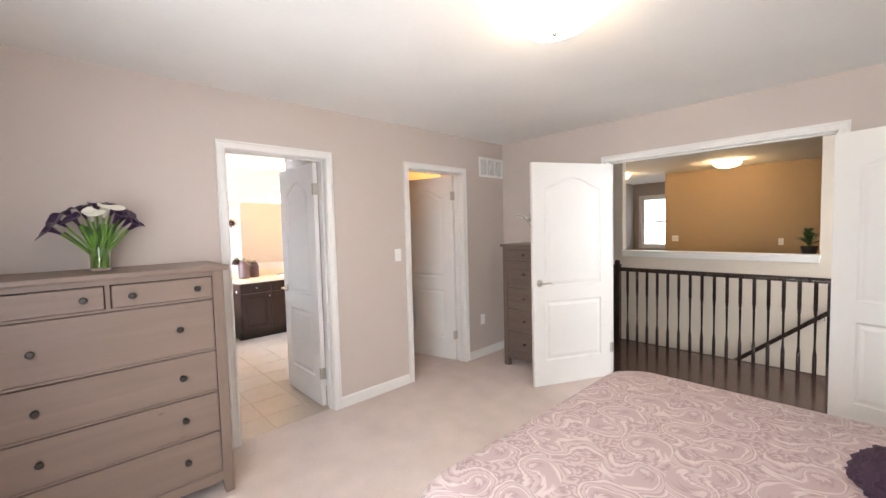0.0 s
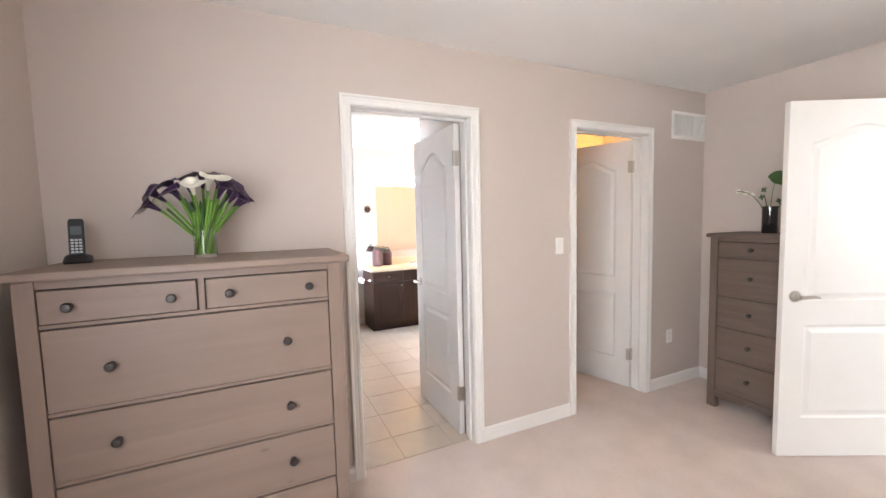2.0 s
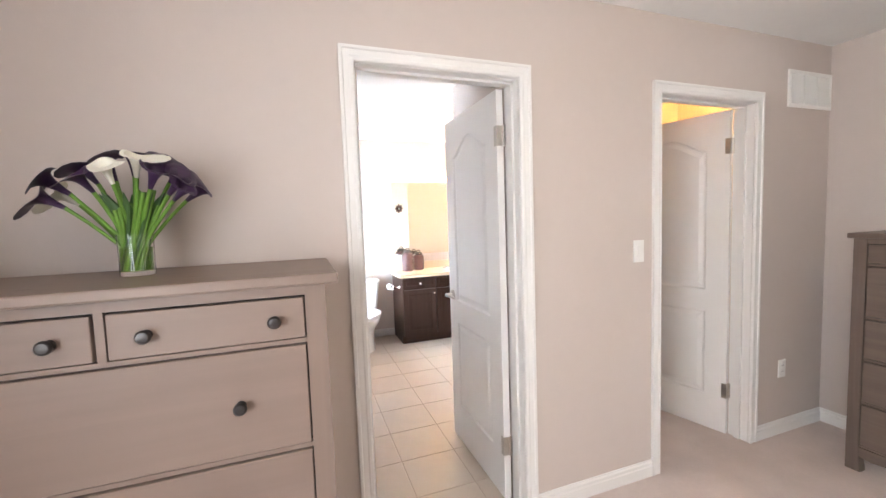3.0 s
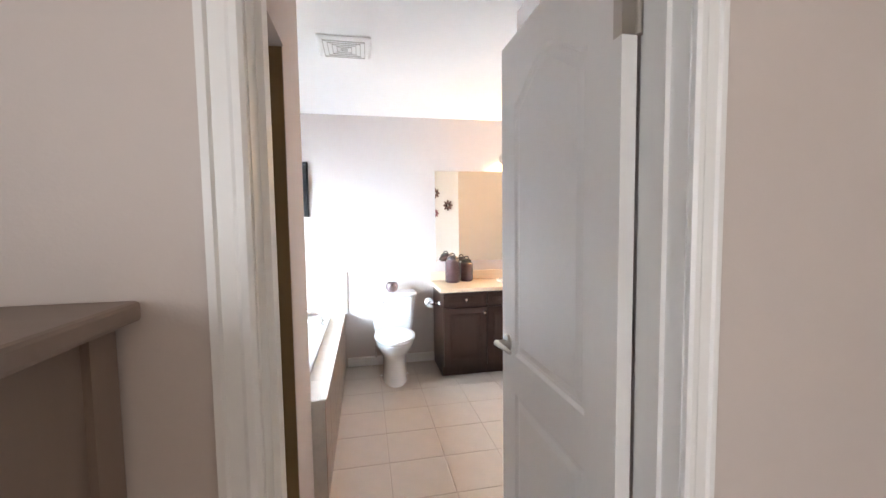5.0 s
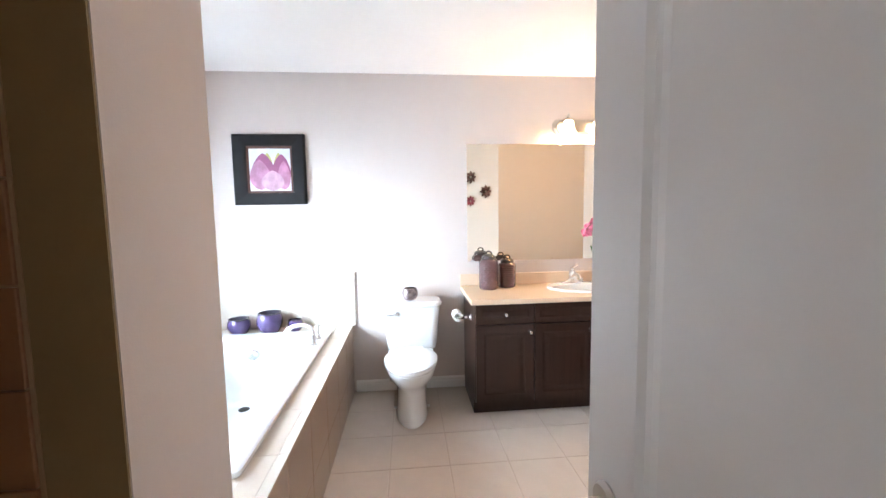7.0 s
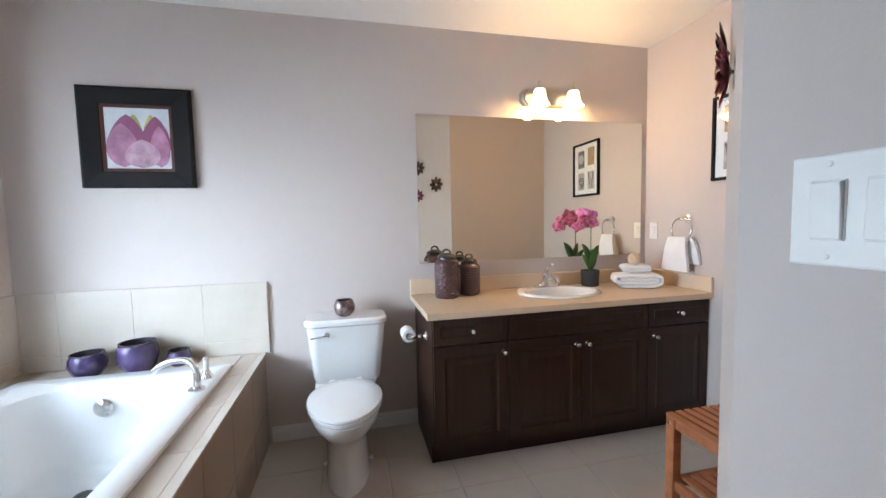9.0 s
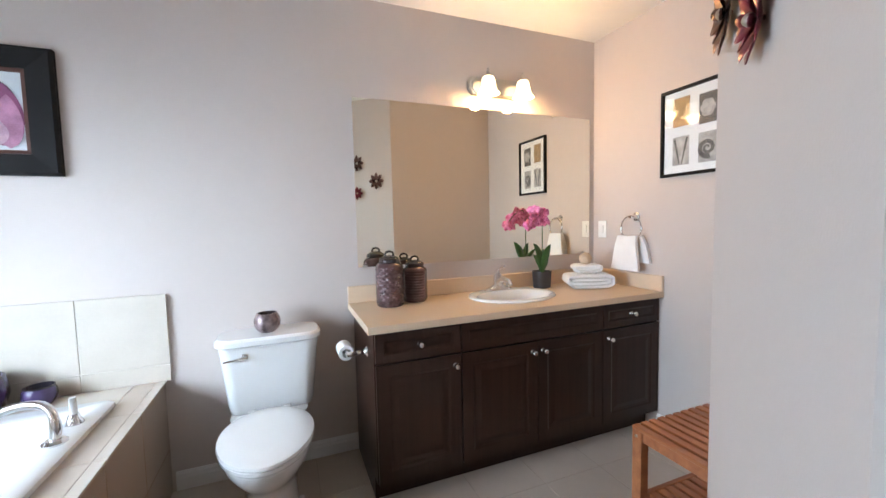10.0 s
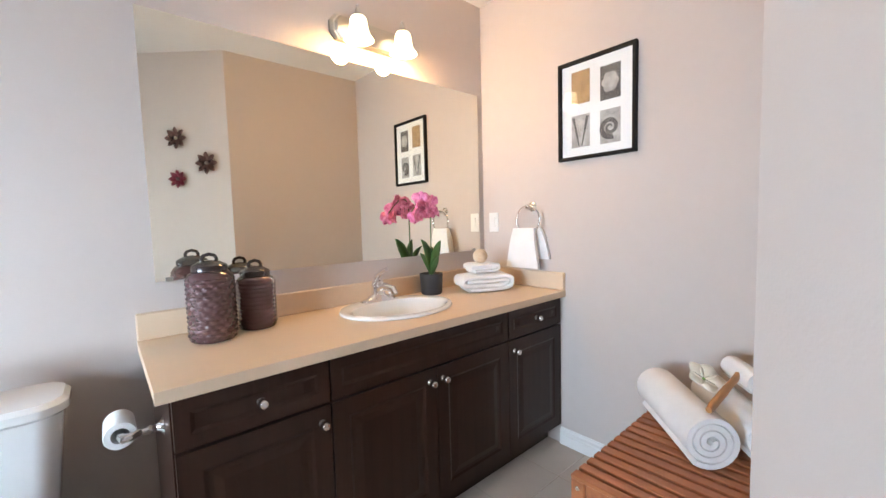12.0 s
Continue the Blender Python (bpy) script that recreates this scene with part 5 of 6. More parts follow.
def petal(cx, cz, w, h, lean, n=14):
    pts = []
    for i in range(n + 1):
        u = i / n
        pts.append((cx - w * max(0.0, math.sin(math.pi * u ** 0.8)) ** 0.7 + lean * u, cz + h * u))
    for i in range(n - 1, 0, -1):
        u = i / n
        pts.append((cx + w * max(0.0, math.sin(math.pi * u ** 0.8)) ** 0.7 + lean * u, cz + h * u))
    return pts[::-1]


for k, (cx, cz, w, h, lean, mt) in enumerate(((-0.020, -0.05, 0.040, 0.175, 0.004, TULIPG), (0.060, -0.05, 0.036, 0.175, 0.004, TULIPG), (-0.048, -0.14, 0.088, 0.262, 0.0, TULIPD), (0.078, -0.14, 0.070, 0.255, 0.006, TULIPD),
                                            (-0.068, -0.150, 0.076, 0.225, -0.006, TULIP), (0.100, -0.150, 0.047, 0.215, 0.0, TULIP), (0.018, -0.155, 0.082, 0.150, 0.0, TULIPP))):
    part("petal", flat(petal(cx, cz, w, h, lean), -0.0095 - 0.001 * k), mt, tp)

# ---- toilet fittings ----
part("flush_lever", box(tube([(-0.09, -0.206, 0.672), (-0.09, -0.232, 0.672), (-0.11, -0.240, 0.671), (-0.175, -0.238, 0.664)], [0.010, 0.009, 0.006, 0.005], 12), -0.104, -0.078, -0.222, -0.208, 0.658, 0.686, 0.003), CHROME, toilet, "chrome flush lever", True)
part("supply_valve", tube([(-0.16, -0.02, 0.11), (-0.16, -0.07, 0.11), (-0.16, -0.075, 0.20), (-0.15, -0.10, 0.36)], [0.012, 0.012, 0.006, 0.006], 10), CHROME, toilet, "chrome water valve and hose", True)
for sx in (-1, 1):
    part("seat_hinge", boxm(sx * 0.075 - 0.018, sx * 0.075 + 0.018, -0.245, -0.215, 0.397, 0.425, 0.006, 2), PORC, toilet)
    part("bolt_cap", lathe([(0.014, 0), (0.013, 0.008), (0, 0.012)], 14, None, Matrix.Translation((sx * 0.118, -0.30, 0.0))), PORC, toilet, "", True)
vot = thing("votive_bowl", pose(1.690, 7.835, 0.755), "small mottled bronze glass bowl on the toilet tank lid", "bowl")
part("bowl", lathe([(0, 0), (0.034, 0), (0.048, 0.012), (0.057, 0.030), (0.060, 0.048), (0.057, 0.066), (0.050, 0.082), (0.046, 0.090), (0.042, 0.090), (0.046, 0.080), (0.053, 0.064), (0.055, 0.048), (0.052, 0.030), (0.043, 0.014), (0, 0.008)], 40), MERC, vot, "", True)

tph = thing("toilet_paper_holder", pose(2.119, 7.60, 0.665), "chrome toilet paper holder with a white roll on the cabinet side", "toilet paper holder")
part("post", lathe([(0, 0), (0.026, 0), (0.026, 0.004), (0.014, 0.012), (0.009, 0.02), (0.012, 0.035), (0.009, 0.05), (0.010, 0.06), (0, 0.062)], 24, None, pose(0, 0, 0, 0, -90)), CHROME, tph, "", True)
part("arm", tube([(-0.055, 0.0, 0), (-0.070, -0.010, 0), (-0.088, -0.010, 0), (-0.095, 0.012, 0)], [0.010, 0.011, 0.012, 0.011], 14), CHROME, tph, "", True)
part("spindle", tube([(-0.095, 0.004, 0), (-0.095, 0.125, 0)], 0.009, 14), CHROME, tph, "", True)
part("paper_roll", lathe([(0.02, 0), (0.034, 0), (0.035, 0.002), (0.035, 0.100), (0.034, 0.102), (0.02, 0.102), (0.02, 0)], 32, None, pose(-0.095, 0.116, 0, 90)), PAPER, tph, "white paper roll", True)

# ---- vanity top: sink, tap, jars, orchid, towels ----
sink = thing("sink", pose(SX, SY, 0.826), "oval white drop-in sink basin in the worktop", "sink")


def oring(rx, ry, z, dy=0.0):
    return oval(0, dy, z, rx, ry, 48)


part("basin", loft([oring(0.251, 0.203, 0.0), oring(0.258, 0.210, 0.004), oring(0.254, 0.206, 0.012), oring(0.238, 0.190, 0.016), oring(0.220, 0.155, 0.010, -0.020), oring(0.208, 0.142, -0.010, -0.020), oring(0.165, 0.115, -0.08, -0.018), oring(0.10, 0.07, -0.12, -0.015), oring(0.022, 0.022, -0.13, -0.01)], cap0=False), PORC, sink, "", True)
part("drain", lathe([(0, 0), (0.022, 0), (0.022, 0.003), (0, 0.004)], 20, None, Matrix.Translation((0, -0.01, -0.129))), CHROME, sink, "chrome drain", True)
fau = thing("sink_faucet", pose(SX - 0.0, SY + 0.160, 0.840) @ Matrix.Scale(1.28, 4), "chrome single-lever basin faucet", "faucet")
part("base", loft([oring(0.072, 0.026, 0), oring(0.070, 0.025, 0.006), oring(0.045, 0.022, 0.012), oring(0.026, 0.022, 0.024), oring(0.023, 0.021, 0.06), oring(0.018, 0.018, 0.072)]), CHROME, fau, "", True)
part("spout", tube([(0, -0.005, 0.035), (0, -0.05, 0.055), (0, -0.10, 0.052), (0, -0.112, 0.036)], [0.017, 0.014, 0.011, 0.010], 14), CHROME, fau, "", True)
part("lever", tube([(0, 0, 0.07), (0, 0.004, 0.085), (0.0, -0.02, 0.102), (0.0, -0.06, 0.118)], [0.014, 0.013, 0.008, 0.007], 12), CHROME, fau, "", True)
part("side_knob", lathe([(0, 0), (0.011, 0), (0.013, 0.012), (0.009, 0.022), (0, 0.024)], 16, None, Matrix.Translation((0.055, 0, 0.008))), CHROME, fau, "", True)


def jar(x, y, r, h, woven, label):
    root = thing("canister", pose(x, y, 0.8265), label, "jar", "dark glazed jars on the vanity")
    bm = bmesh.new()
    n, k = 108, 96
    rows = []
    for i in range(k + 1):
        u = i / k
        rr = r * (0.90 + 0.10 * min(1, u * 12)) * (1 - 0.0 if u < 0.90 else 1 - 0.22 * ((u - 0.90) / 0.10) ** 2)
        ring = []
        for j in range(n):
            a = math.tau * j / n
            row = u * (15 if woven else 13)
            amp = 0.0 if u > 0.9 or u < 0.02 else 1.0
            weave = (0.5 + 0.5 * math.cos(15 * a + (math.pi if int(row) % 2 else 0))) ** 0.8
            bump = amp * (0.0048 * weave * math.sin(math.pi * (row % 1)) ** 0.8 if woven else 0.0022 * abs(math.sin(math.pi * row)) ** 0.6)
            ring.append(bm.verts.new(((rr + bump) * math.cos(a), (rr + bump) * math.sin(a), h * u)))
        rows.append(ring)
    for a, b in zip(rows, rows[1:]):
        for j in range(n):
            q = (j + 1) % n
            bm.faces.new((a[j], a[q], b[q], b[j]))
    bm.faces.new(rows[0][::-1])
    bm.faces.new(rows[-1])
    part("body", bm, JAR, root, "plum brown woven-textured glaze" if woven else "plum brown ribbed glaze", True)
    part("lid", lathe([(r * 0.70, h - 0.001), (r * 0.78, h + 0.003), (r * 0.78, h + 0.016), (r * 0.72, h + 0.022), (r * 0.42, h + 0.034), (0, h + 0.038)], 40), JARLID, root, "dark glazed lid", True)
    part("handle", tube([(-0.020, 0, h + 0.028), (-0.022, 0, h + 0.042), (-0.016, 0, h + 0.052), (0.0, 0, h + 0.057), (0.016, 0, h + 0.052), (0.022, 0, h + 0.042), (0.020, 0, h + 0.028)], 0.006, 10), JARLID, root, "dark loop handle", True)


jar(2.285, 7.800, 0.070, 0.228, True, "tall plum brown ceramic canister with woven texture on the vanity")
jar(2.440, 7.858, 0.066, 0.190, False, "shorter plum brown ceramic canister on the vanity")

orc = thing("orchid", pose(3.290, 7.872, 0.8265), "pink orchid in a charcoal pot on the vanity", "plant")
part("pot", lathe([(0, 0), (0.050, 0), (0.054, 0.004), (0.060, 0.105), (0.055, 0.105), (0.050, 0.09), (0, 0.088)], 36), POTG, orc, "charcoal pot", True)
part("soil", lathe([(0, 0.094), (0.051, 0.091)], 24), SOIL, orc)
for e, w in (((-0.078, -0.02, 0.285), 0.026), ((0.045, -0.03, 0.275), 0.025), ((-0.03, 0.05, 0.21), 0.02), ((0.012, -0.05, 0.20), 0.02), ((0.05, 0.05, 0.24), 0.02)):
    e = Vector(e)
    bm = blade(bmesh.new(), arc_pts((0, 0, 0.09), (e.x * 0.2, e.y * 0.3, e.z * 0.8), e, 8), [w * k for k in (0.35, 0.6, 0.8, 0.95, 1.0, 0.95, 0.75, 0.45, 0.03)], (0, -1, 0.3), 0.3)
    solid(part("leaf", bm, LEAF, orc, "long green leaf", True), 0.0015)
st = arc_pts((0, 0, 0.09), (0.01, 0, 0.42), (0.0, 0.0, 0.47), 6)[:-1] + arc_pts((0.0, 0.0, 0.47), (-0.03, 0.0, 0.54), (-0.12, -0.01, 0.42), 8)
part("stem", tube(st, 0.0028, 8), LEAF, orc, "thin stem", True)
random.seed(9)
for i in range(17):
    u = i / 16
    c = Vector((0.03 - 0.155 * u + random.uniform(-0.01, 0.01), random.uniform(-0.03, 0.02), 0.475 + 0.035 * math.sin(u * 2.6) - 0.065 * u + random.uniform(-0.065, 0.02)))
    bm = bmesh.new()
    rot = Matrix.Translation(c) @ Matrix.Rotation(random.uniform(-0.9, 0.9), 4, "Z") @ Matrix.Rotation(random.uniform(-0.4, 0.4), 4, "X")
    for j in range(5):
        a = math.tau * j / 5 + math.pi / 2
        L = 0.040 if j in (1, 4) else 0.035
        w = 0.022 if j in (1, 4) else 0.014
        pts = [rot @ Vector((math.cos(a) * L * k, -0.004 - 0.006 * math.sin(k * 3), math.sin(a) * L * k)) for k in (0.05, 0.3, 0.6, 0.85, 1.0)]
        blade(bm, pts, [0.003, w * 0.8, w, w * 0.75, 0.003], rot.to_3x3() @ Vector((0, -1, 0)), 0.2)
    lathe([(0, 0), (0.007, 0.002), (0.004, 0.012), (0, 0.015)], 8, bm, rot @ Matrix.Rotation(radians(90), 4, "X"))
    solid(part("bloom", bm, PINK, orc, "pink bloom", True), 0.001)


def folded(m, w, d, h, label, t=0.023):
    """A towel folded over on itself: one thick sheet wound flat, with soft edges."""
    root = thing("folded_towel", m, label, "towel")
    n, turns = 64, 1.75
    rings = []
    for i in range(n + 1):
        u = turns * (1 - i / n)
        a = math.radians(250) + u * math.tau
        hx, hz = w / 2 - t / 2 - t * 0.96 * u, h / 2 - t / 2 - t * 0.96 * u
        hx, hz = max(hx, 0.01), max(hz, 0.003)
        c, s = math.cos(a), math.sin(a)
        px = hx * math.copysign(abs(c) ** 0.40, c)
        pz = hz * math.copysign(abs(s) ** 0.55, s) + h / 2
        nx, nz = Vector((c * hz + 1e-6, s * hx)).normalized()
        wob = 0.0025 * noise.noise(Vector((px * 40, pz * 60, w * 9)))
        ring = []
        for j in range(20):
            b = math.tau * j / 20
            cb, sb = math.cos(b), math.sin(b)
            yy = (d / 2 - 0.006 * u) * math.copysign(abs(cb) ** 0.35, cb)
            tt = t * 0.5 * math.copysign(abs(sb) ** 0.7, sb) * (0.85 if i in (0, n) else 1.02)
            f = wob + 0.003 * noise.noise(Vector((px * 30, yy * 30, pz * 30)))
            ring.append((px + nx * (tt + f), yy + f, max(pz + nz * (tt + f), 0.0)))
        rings.append(ring)
    part("sheet", loft(rings), TERRY, root, "", True)
    return root


folded(pose(3.535, 7.745, 0.8265, 0, 0, -26), 0.315, 0.18, 0.104, "thick folded white bath towel on the vanity")
folded(pose(3.530, 7.75, 0.9225, 0, 0, -22), 0.192, 0.13, 0.060, "small folded white hand towel on top of the larger towel", 0.018)
bm = bmesh.new()
bmesh.ops.create_icosphere(bm, subdivisions=4, radius=0.038)
for v in bm.verts:
    v.co *= 1 + 0.07 * noise.noise(v.co * 45) - (0.04 if v.co.z < -0.031 else 0)
tagged(part("sponge", bm, SPONGE, None, "", True, pose(3.530, 7.75, 1.008)), "round natural sponge on the folded towels", "sponge")

# ---- mirror clips, vanity light ----
for x, z in ((2.19, 1.022), (2.9, 1.930), (3.45, 1.930), (3.70, 1.022)):
    part("clip", boxm(x - 0.012, x + 0.012, BATH_N - 0.0085, BATH_N - 0.0062, z - 0.008, z + 0.008, 0.001), NICKEL, mir, "small metal clip")
vl = thing("vanity_light", pose(3.047, BATH_N - 0.001, 2.065), "brushed nickel two-lamp vanity light with lit bell glass shades", "wall lamp")
part("backplate", loft([[(x * s, -y, z * s) for x, z in ((-0.215, 0.022), (-0.19, 0.055), (0.19, 0.055), (0.215, 0.022), (0.215, -0.022), (0.19, -0.055), (-0.19, -0.055), (-0.215, -0.022))] for s, y in ((1, 0), (1, 0.010), (0.94, 0.018), (0.9, 0.018), (0.86, 0.028))]), NICKEL, vl)
for x in (-0.119, 0.118):
    part("arm", tube(arc_pts((x, -0.02, -0.01), (x, -0.12, -0.06), (x, -0.092, 0.03), 8), 0.008, 12), NICKEL, vl, "", True)
    part("cap", lathe([(0.030, -0.012), (0.030, 0.004), (0.020, 0.012), (0.011, 0.020), (0.013, 0.030), (0.007, 0.042), (0.009, 0.050), (0.0, 0.060)], 24, None, Matrix.Translation((x, -0.092, 0.027))), NICKEL, vl, "", True)
    part("shade", lathe([(0.027, 0.020), (0.036, 0.006), (0.040, -0.025), (0.046, -0.052), (0.058, -0.074), (0.064, -0.080)], 32, None, Matrix.Translation((x, -0.092, 0.012))), LAMPG, vl, "lit bell-shaped glass shade", True).visible_shadow = False

# ---- photo frame, towel ring, metal flowers ----
pf = thing("photo_frame", pose(BATH_E - 0.001, 7.243, 1.711, 0, 0, -90), "black framed white mat with four small monochrome photographs", "picture")
w2, h2 = 0.189, 0.234
part("frame", loft([rring(-w2, w2, -h2, h2, 0, 0.001, 1), rring(-w2, w2, -h2, h2, 0.022, 0.001, 1), rring(-w2 + 0.004, w2 - 0.004, -h2 + 0.004, h2 - 0.004, 0.025, 0.001, 1), rring(-w2 + 0.016, w2 - 0.016, -h2 + 0.016, h2 - 0.016, 0.022, 0.001, 1), rring(-w2 + 0.017, w2 - 0.017, -h2 + 0.017, h2 - 0.017, 0.006, 0.001, 1)], cap1=False), BLACK, pf).matrix_basis = pose(0, 0, 0, 90)
part("mat", boxm(-w2 + 0.016, w2 - 0.016, -0.008, -0.005, -h2 + 0.016, h2 - 0.016), MATW, pf, "white mat")
for k, (cx, cz, ground) in enumerate(((-0.074, 0.105, SEPIA), (0.071, 0.092, PHOTOD), (-0.074, -0.100, PHOTOL), (0.071, -0.103, PHOTOL))):
    ph = part("photo", boxm(cx - 0.047, cx + 0.047, -0.0095, -0.008, cz - 0.076, cz + 0.076), ground, pf, "small monochrome photograph")
    if k == 1:
        for j in range(6):
            a = j * 1.05
            part("blossom", flat([(cx + 0.020 * math.cos(a) + 0.021 * math.cos(b * 0.7), cz + 0.026 * math.sin(a) + 0.021 * math.sin(b * 0.7)) for b in range(9)], -0.0097 - 0.0004 * j), PHOTOL, ph, "pale blossom")
    if k == 3:
        pts_o, pts_i = [], []
        for i in range(40):
            a = i / 39 * 3.6 * math.pi
            r = 0.006 + 0.0034 * a
            w = 0.003 + 0.0009 * a
            pts_o.append((cx + (r + w) * math.cos(a), cz - 0.005 + (r + w) * math.sin(a)))
            pts_i.append((cx + (r - w) * math.cos(a), cz - 0.005 + (r - w) * math.sin(a)))
        bm = bmesh.new()
        va = [bm.verts.new((x, -0.0105, z)) for x, z in pts_o]
        vb = [bm.verts.new((x, -0.0105, z)) for x, z in pts_i]
        for i in range(39):
            bm.faces.new((va[i], va[i + 1], vb[i + 1], vb[i]))
        solid(part("spiral", bm, PHOTOD, ph, "dark spiral"), 0.0008)
    if k == 2:
        for sx in (-1, 1):
            part("stalk", flat([(cx + sx * 0.004, cz - 0.07), (cx + sx * 0.010, cz - 0.07), (cx + sx * 0.042, cz + 0.065), (cx + sx * 0.030, cz + 0.068)][::sx], -0.0102), PHOTOD, ph, "dark stalk")
gl = part("glazing", boxm(-w2 + 0.016, w2 - 0.016, -0.0165, -0.0145, -h2 + 0.016, h2 - 0.016), GLASS, pf, "clear glazing")
gl.visible_shadow = False

ring = thing("towel_ring", pose(BATH_E - 0.001, 7.605, 1.262, 0, 0, -90), "chrome towel ring on the wall", "towel ring")
part("post", lathe([(0, 0), (0.027, 0), (0.027, 0.005), (0.014, 0.012), (0.010, 0.03), (0.014, 0.042), (0.010, 0.055), (0, 0.058)], 24, None, Matrix.Rotation(radians(90), 4, "X")), CHROME, ring, "", True)
part("hoop", tube([(0.075 * math.sin(a), -0.046, -0.070 + 0.075 * math.cos(a)) for a in [math.tau * i / 40 for i in range(41)]], 0.0052, 10, None, False), CHROME, ring, "", True)
ht = thing("hand_towel", pose(BATH_E - 0.047, 7.612, 1.118, 0, 0, -90), "white hand towel hanging through the towel ring", "towel")
for s, x0, x1, z0 in ((-1, -0.108, 0.082, -0.182), (1, -0.070, 0.112, -0.135)):
    rings = []
    for k in range(9):
        u = k / 8
        z = 0.030 + (z0 - 0.030) * u
        y = s * (0.011 + 0.016 * min(1, u * 3))
        spread = 0.72 + 0.38 * u
        ww = [x0 * spread, (x0 * 0.4 + x1 * 0.1) * spread, (x0 * 0.1 + x1 * 0.4) * spread, x1 * spread]
        th = 0.0095
        front = [(x, y - th + 0.004 * math.sin(i * 2.1 + k * 0.3), z) for i, x in enumerate(ww)]
        back = [(x, y + th + 0.004 * math.sin(i * 2.1 + k * 0.3), z) for i, x in enumerate(ww)][::-1]
        rings.append(front + back)
    part("fold", loft(rings), TERRY, ht, "", True)

fl_u = Vector((0.535, 0.482, 0)).normalized()
fl_n = Vector((-fl_u.y, fl_u.x, 0))
for k, (x, y, z, r, mt) in enumerate(((2.481, 6.199, 1.845, 0.078, BRONZE), (2.637, 6.342, 1.662, 0.080, BRONZE), (2.476, 6.194, 1.555, 0.066, BRONZE2))):
    m = Matrix(((fl_u.x, 0, fl_n.x, x + fl_n.x * 0.003), (fl_u.y, 0, fl_n.y, y + fl_n.y * 0.003), (0, 1, 0, z), (0, 0, 0, 1)))
    root = thing("metal_flower", m, ("large", "medium", "small")[k] + " dark bronze metal flower hung on the bathroom wall", "wall decoration", "metal wall flowers")
    for layer, (rr, n, h0, cupz) in enumerate(((r, 8, 0.004, 0.017), (r * 0.66, 8, 0.010, 0.020))):
        for j in range(n):
            a = math.tau * (j + 0.5 * layer) / n
            d = Vector((math.cos(a), math.sin(a), 0))
            pts = [d * rr * t + Vector((0, 0, h0 + cupz * t * t * (1.0 if t < 0.9 else 0.9))) for t in (0.06, 0.3, 0.55, 0.8, 1.0)]
            solid(part("petal", blade(bmesh.new(), pts, [0.004, rr * 0.15, rr * 0.22, rr * 0.20, rr * 0.05], (0, 0, 1), 0.3), mt, root, "", True), 0.0012)
    part("centre", lathe([(0, 0), (r * 0.16, 0.004), (r * 0.15, 0.020), (r * 0.08, 0.026), (0, 0.028)], 20), NICKEL, root, "shiny metal centre", True)
    part("hook_stem", tube([(0, 0, -0.002), (0, 0, 0.01)], 0.004, 8), BRONZE, root)

# ---- stool with rolled towels ----
SX0, SX1, SY0, SY1, SZ = 3.005, 3.570, 6.475, 6.907, 0.455
stool = thing("slatted_stool", pose(SX0, SY0, 0), "two-tier slatted teak stool beside the vanity", "stool")
sw, sd = SX1 - SX0, SY1 - SY0
for x in (0, sw - 0.042):
    for y in (0, sd - 0.042):
        part("leg", boxm(x, x + 0.042, y, y + 0.042, 0, SZ - 0.012, 0.003), TEAK, stool)
for z in (SZ - 0.055, 0.135):
    for y in (0.009, sd - 0.031):
        part("rail", boxm(0.042, sw - 0.042, y, y + 0.022, z, z + 0.042, 0.002), TEAK, stool)
    for x in (0.009, sw - 0.031):
        part("rail", boxm(x, x + 0.022, 0.042, sd - 0.042, z, z + 0.042, 0.002), TEAK, stool)
    sl = mesh("slat", boxm(0.0, 0.0315, 0.0 if z > 0.3 else 0.045, sd if z > 0.3 else sd - 0.045, 0, 0.013, 0.002), TEAKY)
    for i in range(13 if z > 0.3 else 11):
        x = i * 0.0444 if z > 0.3 else 0.045 + i * 0.0444
        ob = new("slat", sl)
        ob.parent = stool
        ob.location = (x, 0, z + 0.0425)
for x in (0.021, sw - 0.021):
    part("bolt", lathe([(0, 0), (0.007, 0), (0.005, 0.003), (0, 0.003)], 12, None, Matrix.Translation((x, sd + 0.0005, SZ - 0.035)) @ Matrix.Rotation(radians(-90), 4, "X")), CHROME, stool, "steel bolt", True)
for y in (0.021, sd - 0.021):
    part("bolt", lathe([(0, 0), (0.007, 0), (0.005, 0.003), (0, 0.003)], 12, None, Matrix.Translation((-0.0005, y, SZ - 0.035)) @ Matrix.Rotation(radians(-90), 4, "Y")), CHROME, stool, "steel bolt", True)


